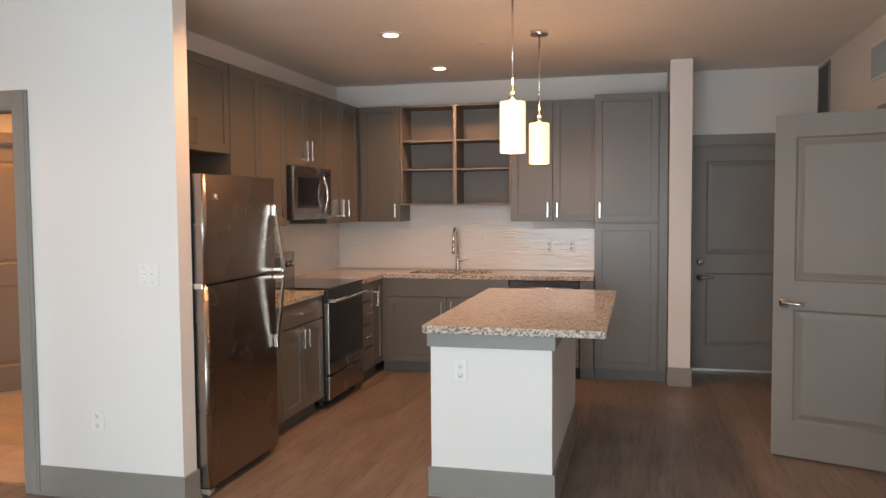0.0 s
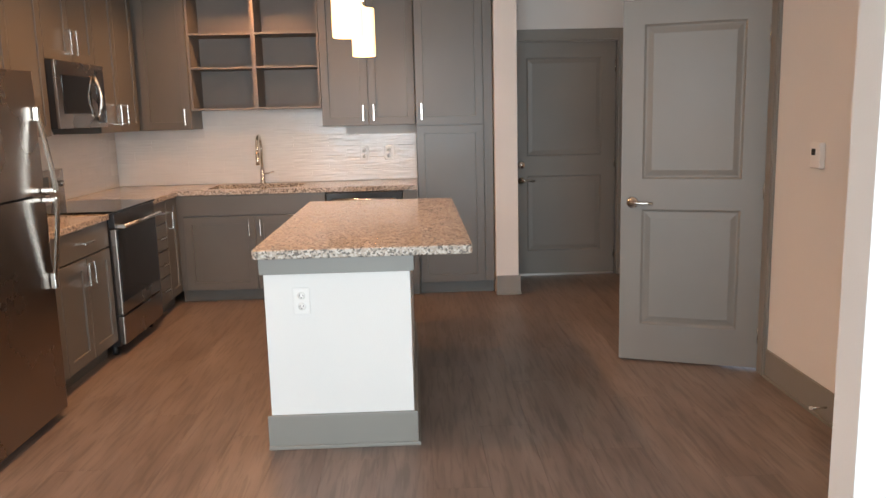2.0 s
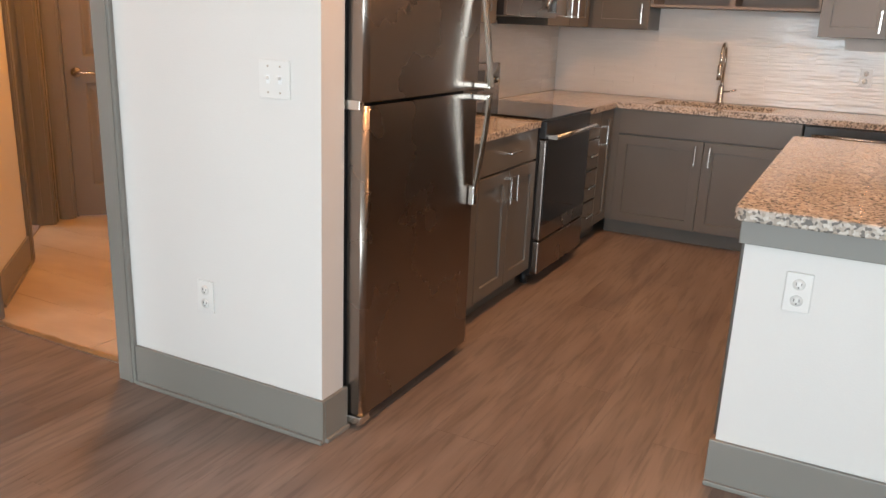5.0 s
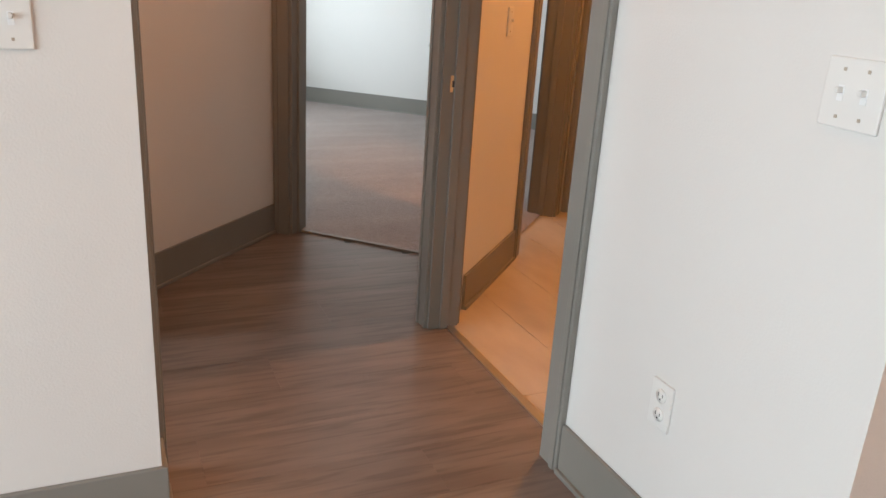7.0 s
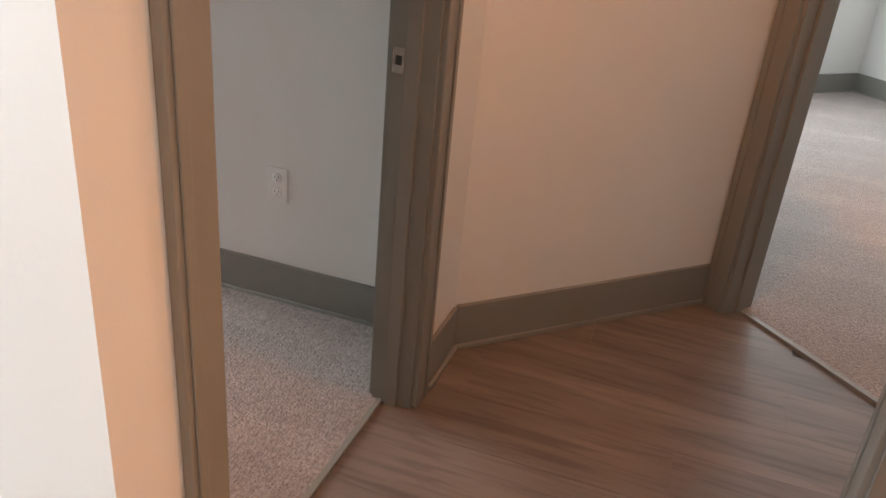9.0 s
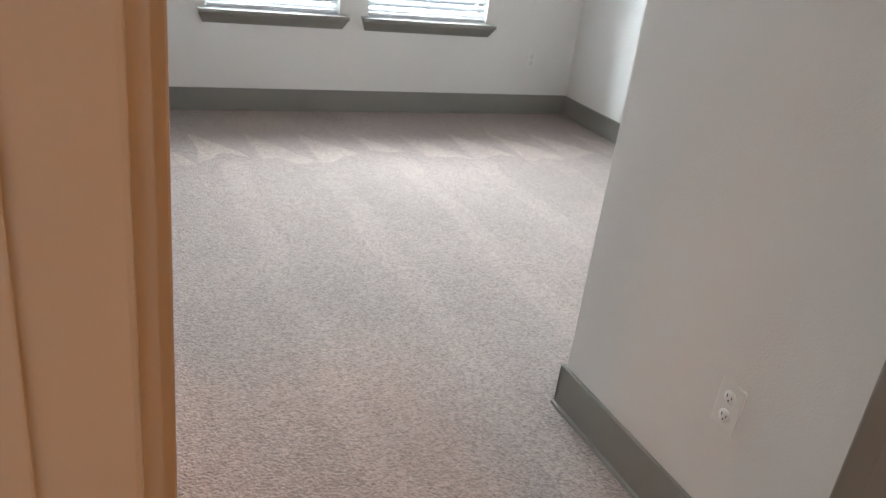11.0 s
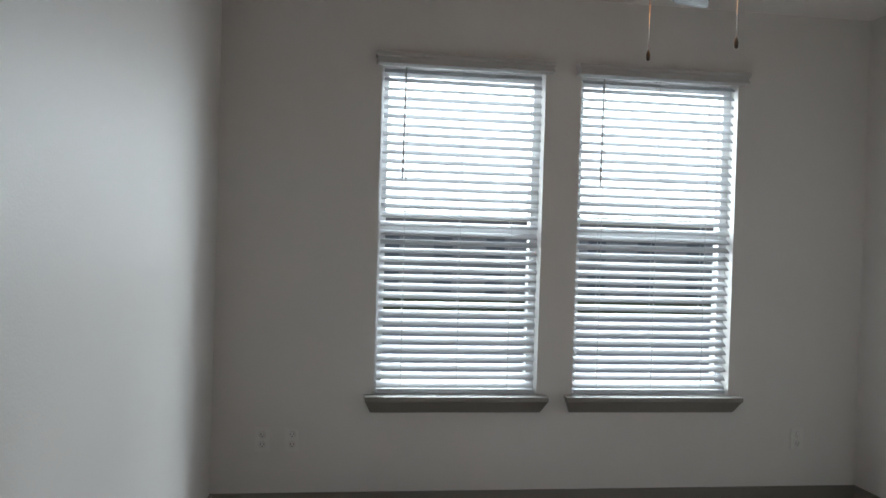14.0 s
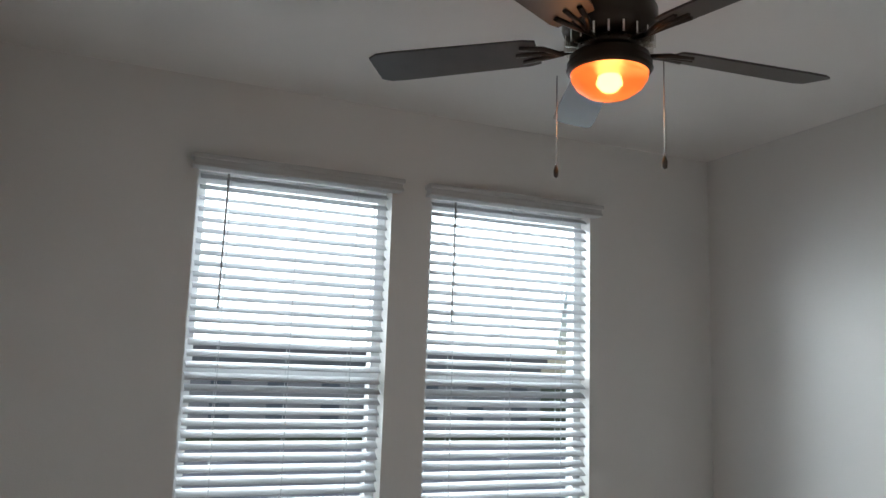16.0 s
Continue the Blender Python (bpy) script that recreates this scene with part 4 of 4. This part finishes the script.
vent("ceiling_vent", pose(0.765, 5.47, H, -90, 0, 0), 0.30, 0.20, 10, "white louvred ceiling air vent", PLATE)
vent("wall_vent", pose(1.38, 5.61, 2.43, 0, 0, -90), 0.48, 0.24, 14, "white louvred return air grille high on the wall", PLATE)
vent("wall_louvre", pose(1.38, 7.22, 2.36, 0, 0, -90), 0.40, 0.62, 5, "tall greige louvred panel high on the wall", TRIM)
sk = thing("sprinkler_head", pose(-1.23, 5.76, H), "small white ceiling sprinkler cover", "sprinkler")
part("cover", lathe([(0, -0.006), (0.038, -0.006), (0.04, -0.001), (0, -0.001)], 24), PLATE, sk)

# ---- bedroom windows and blinds ----


def bedroom_window(name, x0, x1):
    """Sash window in the wall, sill with apron, and a slatted blind."""
    w = x0 - x1
    ob = thing(name, pose(x0, -2.02, 0, 0, 0, 180), "white vinyl single-hung window", "window")
    tagged(ob, kind="structure")
    # local x runs across the opening, local +y goes outward
    part("window_frame", join(bx(0, 0.08, SILL, 0.04, 0.139, HEAD), bx(w - 0.04, 0.08, SILL, w, 0.139, HEAD), bx(0.04, 0.08, HEAD - 0.05, w - 0.04, 0.139, HEAD), bx(0.04, 0.08, SILL, w - 0.04, 0.139, SILL + 0.05)), VINYL, ob)
    part("meeting_rail", bx(0.04, 0.085, (SILL + HEAD) / 2 - 0.02, w - 0.04, 0.13, (SILL + HEAD) / 2 + 0.03), VINYL, ob)
    sl = thing("window_sill", pose(x0, -2.02, 0, 0, 0, 180), "dark greige painted window sill with moulded apron", "window sill")
    bm = bmesh.new()
    prof = [(-0.075, SILL - 0.0), (-0.075, SILL - 0.02), (-0.062, SILL - 0.03), (-0.03, SILL - 0.075), (-0.018, SILL - 0.085), (-0.001, SILL - 0.085), (-0.001, SILL)]
    ends = []
    for xx, s in ((-0.045, 1), (w + 0.045, -1)):
        ends.append([bm.verts.new((xx + s * (0.03 * max(0, (SILL - 0.02 - z)) / 0.065), y, z)) for y, z in prof])
    for i in range(len(prof)):
        k = (i + 1) % len(prof)
        bm.faces.new((ends[0][i], ends[0][k], ends[1][k], ends[1][i]))
    bm.faces.new(ends[0])
    bm.faces.new(ends[1][::-1])
    part("sill_board", bm, TRIM, sl)
    bl = thing("window_blind", pose(x0, -2.02, 0, 0, 0, 180), "white horizontal slat blind, lowered with slats half open", "blind", "bedroom blinds")
    va = part("valance", join(bx(-0.025, -0.062, HEAD - 0.012, w + 0.025, -0.001, HEAD + 0.035, 0.003), bx(-0.035, -0.068, HEAD + 0.018, w + 0.035, -0.001, HEAD + 0.040, 0.006), bx(-0.030, -0.065, HEAD - 0.014, w + 0.030, -0.001, HEAD + 0.0, 0.004)), VALANCE, bl, "grey moulded valance")
    N = 36
    z0, z1 = SILL + 0.045, HEAD - 0.03
    sm = bmesh.new()
    segs = [(-0.025 + 0.05 * k / 6, 0.004 * (1 - ((k - 3) / 3) ** 2)) for k in range(7)]
    ring = segs + [(a, b - 0.003) for a, b in segs[::-1]]
    e0 = [sm.verts.new((0.012, a, b)) for a, b in ring]
    e1 = [sm.verts.new((w - 0.012, a, b)) for a, b in ring]
    for i in range(len(ring)):
        k = (i + 1) % len(ring)
        sm.faces.new((e0[i], e0[k], e1[k], e1[i]))
    sm.faces.new(e0)
    sm.faces.new(e1[::-1])
    first = part("slat", sm, BLIND, bl)
    first.matrix_basis = pose(0, 0.035, z0, 30)
    for i in range(1, N):
        s2 = new("slat", first.data)
        s2.parent = bl
        s2.matrix_basis = pose(random.uniform(-0.002, 0.002), 0.035, z0 + (z1 - z0) * i / (N - 1), 30 + random.uniform(-3, 3), random.uniform(-0.15, 0.15), 0)
    part("bottom_rail", bx(0.012, 0.012, SILL + 0.004, w - 0.012, 0.058, SILL + 0.024, 0.003), BLIND, bl)
    for xx in (0.13, w / 2, w - 0.15):
        part("ladder_cord", join(bx(xx - 0.0012, 0.008, SILL + 0.02, xx + 0.0012, 0.010, HEAD), bx(xx - 0.0012, 0.060, SILL + 0.02, xx + 0.0012, 0.062, HEAD)), BLIND, bl)
    part("tilt_wand", tube([(0.115, -0.008, HEAD - 0.02), (0.113, -0.012, HEAD - 0.3), (0.11, -0.014, HEAD - 0.56)], 0.0045, 8), VALANCE, bl, "dark tilt wand")
    gp = part("pane", bx(0.04, 0.105, SILL + 0.05, w - 0.04, 0.109, HEAD - 0.05), GLASS, ob)
    gp.visible_shadow = False


GLASS = bpy.data.materials.new("window_glass")
GLASS.use_nodes = True
gpn = GLASS.node_tree.nodes["Principled BSDF"]
gpn.inputs["Transmission Weight"].default_value, gpn.inputs["Roughness"].default_value, gpn.inputs["IOR"].default_value = 1.0, 0.0, 1.1
bedroom_window("window_1", *W1X)
bedroom_window("window_2", *W2X)

# ---- ceiling fan ----
fx, fy, FZ = -5.04, -0.472, HB - 0.12
fan = thing("ceiling_fan", pose(fx, fy, FZ), "dark bronze five-blade ceiling fan with a lit amber bowl", "ceiling fan")
part("canopy", lathe([(0, 0.055), (0.03, 0.055), (0.055, 0.075), (0.068, 0.105), (0.068, 0.119), (0, 0.119)], 28), BRONZE, fan, "ceiling canopy")
part("downrod", lathe([(0, -0.03), (0.014, -0.03), (0.014, 0.06), (0, 0.06)], 16), BRONZE, fan)
part("motor_housing", lathe([(0, -0.16), (0.07, -0.16), (0.115, -0.145), (0.125, -0.12), (0.125, -0.075), (0.11, -0.05), (0.05, -0.028), (0, -0.028)], 40), BRONZE, fan)
part("vent_ring", lathe([(0, -0.185), (0.075, -0.185), (0.085, -0.17), (0.07, -0.158), (0, -0.158)], 36), BRONZE, fan)
for i in range(20):
    a = i * math.tau / 20
    part("vent_rib", bx(0.078, -0.0025, -0.178, 0.118, 0.0025, -0.146), NICKEL, fan, m=pose(0, 0, 0, 0, 0, math.degrees(a)))
part("light_fitter", lathe([(0, -0.245), (0.105, -0.245), (0.112, -0.235), (0.104, -0.228), (0.110, -0.218), (0.100, -0.210), (0.104, -0.200), (0.06, -0.186), (0, -0.185)], 40), BRONZE, fan)
bowl = part("glass_bowl", lathe([(0.0, -0.314), (0.03, -0.311), (0.06, -0.300), (0.085, -0.282), (0.098, -0.262), (0.101, -0.2455), (0.0, -0.2452)], 40), BOWL, fan, "lit amber glass bowl")
part("bulb", lathe([(0, -0.29), (0.02, -0.284), (0.032, -0.268), (0.028, -0.25), (0.012, -0.2457), (0, -0.2457)], 20), HOTBULB, fan, "lit bulb inside the bowl")
BLANG = 30
for k in range(5):
    ang = BLANG + 72 * k
    bm = bmesh.new()
    out = [(0.19, 0.05), (0.22, 0.058), (0.59, 0.068), (0.64, 0.066), (0.665, 0.052), (0.665, -0.052), (0.64, -0.066), (0.59, -0.068), (0.22, -0.058), (0.19, -0.05)]
    lo = [bm.verts.new((x, y, -0.003)) for x, y in out]
    hi = [bm.verts.new((x, y, 0.003)) for x, y in out]
    bm.faces.new(lo[::-1])
    bm.faces.new(hi)
    for i in range(len(out)):
        j = (i + 1) % len(out)
        bm.faces.new((lo[i], lo[j], hi[j], hi[i]))
    blade = part("blade", bm, BLADE, fan, "", pose(0, 0, -0.165, 0, 0, ang) @ pose(0, 0, 0, 12))
    part("blade_iron", join(tube([(0.07, 0, -0.005), (0.13, 0, -0.012), (0.17, 0.02, -0.006), (0.235, 0.032, -0.005)], 0.007, 8), tube([(0.12, 0, -0.012), (0.17, -0.02, -0.006), (0.235, -0.032, -0.005)], 0.007, 8), tube([(0.12, 0, -0.012), (0.18, 0, -0.006), (0.25, 0, -0.005)], 0.006, 8)), BRONZE, blade, "dark scrolled blade arm")
for dx, dy, L in ((0.093, -0.107, 0.5), (-0.091, 0.105, 0.5)):
    part("pull_chain", lathe([(0, -L + 0.02), (0.0016, -L + 0.02), (0.0016, -0.23), (0, -0.23)], 8, dx, dy), NICKEL, fan)
    part("chain_fob", lathe([(0, -L - 0.012), (0.006, -L - 0.008), (0.007, -L + 0.008), (0.003, -L + 0.022), (0, -L + 0.022)], 12, dx, dy), BRONZE, fan, "small dark chain fob")
lamp("fan_glow", "POINT", (fx, fy, FZ - 0.37), 2.5, WARM, 0.08)

# ---- what lies outside the bedroom windows ----


def far_building(x, y, w, d, h, floors, cols):
    ob = thing("apartment_building", pose(x, y, -3.2), "grey rendered apartment building far behind the blinds", "building", "far buildings")
    part("wall", bx(-w / 2, -d / 2, 0, w / 2, d / 2, h), FACADE, ob)
    part("roof", slanted([(-w / 2 - 0.4, -d / 2 - 0.4), (w / 2 + 0.4, -d / 2 - 0.4), (w / 2 + 0.4, d / 2 + 0.4), (-w / 2 - 0.4, d / 2 + 0.4)], h, h + 0.6), ROOF, ob)
    for i in range(cols):
        for j in range(floors):
            cx, cz = -w / 2 + w * (i + 0.5) / cols, h * (j + 0.5) / floors
            part("window", bx(cx - 0.7, d / 2 + 0.002, cz - 0.8, cx + 0.7, d / 2 + 0.05, cz + 0.8), PANE, ob)


structure("car_park", bx(-60, -46, -3.199, 60, -16, -3.15), PAVE, "pale concrete car park outside", "pavement")
far_building(-18, -62, 40, 10, 5.4, 2, 10)
far_building(26, -68, 30, 10, 5.6, 2, 8)

# ---- backsplash tiles ----
TWD, THT = 0.30, 0.098
TGROUT = mat("white_grout", (0.66, 0.64, 0.61), 0.7)


def wavy_tile(w, h, seed):
    """Glazed tile whose face is rippled in uneven level waves; its face looks to -y."""
    rnd = random.Random(seed)
    bm = bmesh.new()
    nx, nz = 7, 17
    g = [[None] * (nz + 1) for _ in range(nx + 1)]
    wave = [(rnd.uniform(0.35, 1.0) * (1 if k % 2 else -1), rnd.uniform(-0.9, 0.9), rnd.uniform(0, 6.3)) for k in range(nz + 1)]
    for a in range(nx + 1):
        for b in range(nz + 1):
            amp, bend, ph = wave[b]
            edge = b in (0, nz)
            y = 0.0002 if edge else -0.0016 * amp * (1 + bend * math.sin(ph + 5 * a / nx))
            g[a][b] = bm.verts.new((0.0006 + (w - 0.0012) * a / nx, y, 0.0006 + (h - 0.0012) * b / nz))
    for a in range(nx):
        for b in range(nz):
            f = bm.faces.new((g[a][b], g[a + 1][b], g[a + 1][b + 1], g[a][b + 1]))
            f.smooth = True
    rim = [g[a][0] for a in range(nx + 1)] + [g[nx][b] for b in range(1, nz + 1)] + [g[a][nz] for a in range(nx - 1, -1, -1)] + [g[0][b] for b in range(nz - 1, 0, -1)]
    rim = [bm.verts.new(v.co) for v in rim]
    back = [bm.verts.new((v.co.x, 0.008, v.co.z)) for v in rim]
    for k in range(len(rim)):
        q = (k + 1) % len(rim)
        bm.faces.new((rim[k], back[k], back[q], rim[q]))
    bm.faces.new(back)
    return bm


bs = structure("backsplash", bx(-3.048, 7.4875, 0.901, -0.483, 7.4995, 1.52), TGROUT, "glossy wavy white tile backsplash", "backsplash")


def tile_mesh(w, seed):
    ob = part("tile", wavy_tile(w, THT, seed), SPLASH, bs)
    me = ob.data
    bpy.data.objects.remove(ob)
    return me


full_tiles = [tile_mesh(TWD, k) for k in range(6)]
half_tiles = [tile_mesh(TWD / 2, 20 + k) for k in range(2)]
for row in range(6):
    z = 0.902 + row * THT
    x = -0.484
    k = 0
    while x > -3.04:
        wid = TWD / 2 if (k == 0 and row % 2) else TWD
        wid2 = TWD / 2 if x - wid < -3.05 else wid
        x -= wid2
        k += 1
        if x < -3.05:
            break
        if row >= 4 and (x > -1.26 or x < -2.4) and z + THT > 1.372:
            continue
        o = new("tile", random.choice(half_tiles if wid2 < TWD else full_tiles))
        o.parent = bs
        o.matrix_basis = pose(x, 7.4855 + random.uniform(-0.0006, 0.0006), z, random.uniform(-0.12, 0.12), 0, random.uniform(-0.1, 0.1))

bw2 = structure("backsplash_west", bx(-3.0495, 4.53, 0.901, -3.0375, 7.484, 1.372), TGROUT, "glossy wavy white tile backsplash behind the range", "backsplash")
for row in range(5):
    y = 7.482 - (TWD / 2 if row % 2 else 0)
    while y - TWD > 4.52:
        y -= TWD
        if 0.902 + row * THT + THT > 1.415:
            continue
        o = new("tile", random.choice(full_tiles))
        o.parent = bw2
        o.matrix_basis = pose(-3.0355 + random.uniform(-0.0006, 0.0006), y, 0.902 + row * THT, 0, random.uniform(-0.1, 0.1), 90)

# ---- bathroom floor tiles and vinyl planks ----
bt = structure("floor_bath", slanted([un(-0.5, 6.35), un(-0.5, 7.5), un(3.0, 7.5), (-3.1, 7.4), (-3.1, 3.60), (-4.3, 3.60), un(-0.5, 5.6)], -0.0119, 0.001), TILE, "large beige stone-look tile floor", "floor")
tq = bmesh.new()
box(tq, 0.0015, 0.0015, 0.0012, 0.5985, 0.2985, 0.003, 0.0006)
t0 = part("tile", tq, TILE, bt)
tme = t0.data
bpy.data.objects.remove(t0)


def inside_bath(x, y):
    u, n = (x + y) * Q, (y - x) * Q
    return -0.5 < u and n < 7.45 and y > 3.60 and x < -3.1 and x > -7


for i in range(-4, 10):
    for j in range(0, 16):
        x = -4.2 - 0.6 * i + (0.3 if j % 2 else 0)
        y = 3.60 + 0.3 * j
        if inside_bath(x + 0.3, y + 0.15) or inside_bath(x + 0.58, y + 0.02) or inside_bath(x + 0.58, y + 0.28):
            if x + 0.6 > -3.05 or (x + y) * Q < -0.60:
                continue
            o = new("tile", tme)
            o.parent = bt
            o.matrix_basis = pose(x, y, 0)
pm = bmesh.new()
PW, PL = 0.229, 1.52
box(pm, 0.0003, 0.0003, -0.004, PW - 0.0003, PL - 0.0003, 0.0, 0.0004)
p0 = part("plank", pm, PLANK, floor)
pme = p0.data
bpy.data.objects.remove(p0)


def wants_plank(x, y):
    """Whether vinyl lies here: kitchen and living room, or the small hall."""
    if x > -3.35:
        return y < 7.6 and not (x < -3.1 and y > 3.62)
    u, n = (x + y) * Q, (y - x) * Q
    return y > 2.37 and y < 3.62 + (0.6 if x < -4.2 else 0) and n < 6.3 and u > -1.8 and u < (9 if x > -4.3 else -0.4)


structure("floor_hall", slanted([(-3.3, 2.37), (-4.84, 2.37), un(-1.74, 5.2), un(-1.74, 6.25), un(-0.5, 6.25), un(-0.5, 5.62), (-4.2, 3.605), (-3.3, 3.605)], -0.0119, -0.005), SLOT, "brown wood-look vinyl plank floor in the hall", "floor")
for i in range(-26, 12):
    for j in range(-1, 7):
        x, y = i * PW, -2.1 + j * PL + (i * 0.61) % PL - PL * 0.5
        cells = [(x + PW * a, y + PL * b) for a in (0.1, 0.5, 0.9) for b in (0.02, 0.2, 0.35, 0.5, 0.65, 0.8, 0.98)]
        if x > -3.3:
            if any(wants_plank(*c) for c in cells) and y < 7.6 and x < 2.6:
                o = new("plank", pme)
                o.parent = floor
                o.matrix_basis = pose(x, y, 0)
        else:
            # cut to the hall's outline
            ys = [y + PL * k / 40 for k in range(41) if wants_plank(x + PW / 2, y + PL * k / 40)]
            if len(ys) > 1:
                bm = bmesh.new()
                box(bm, 0.0003, 0, -0.004, PW - 0.0003, max(ys) - min(ys) - 0.0004, 0.0)
                part("plank", bm, PLANK, floor, "", pose(x, min(ys), 0))
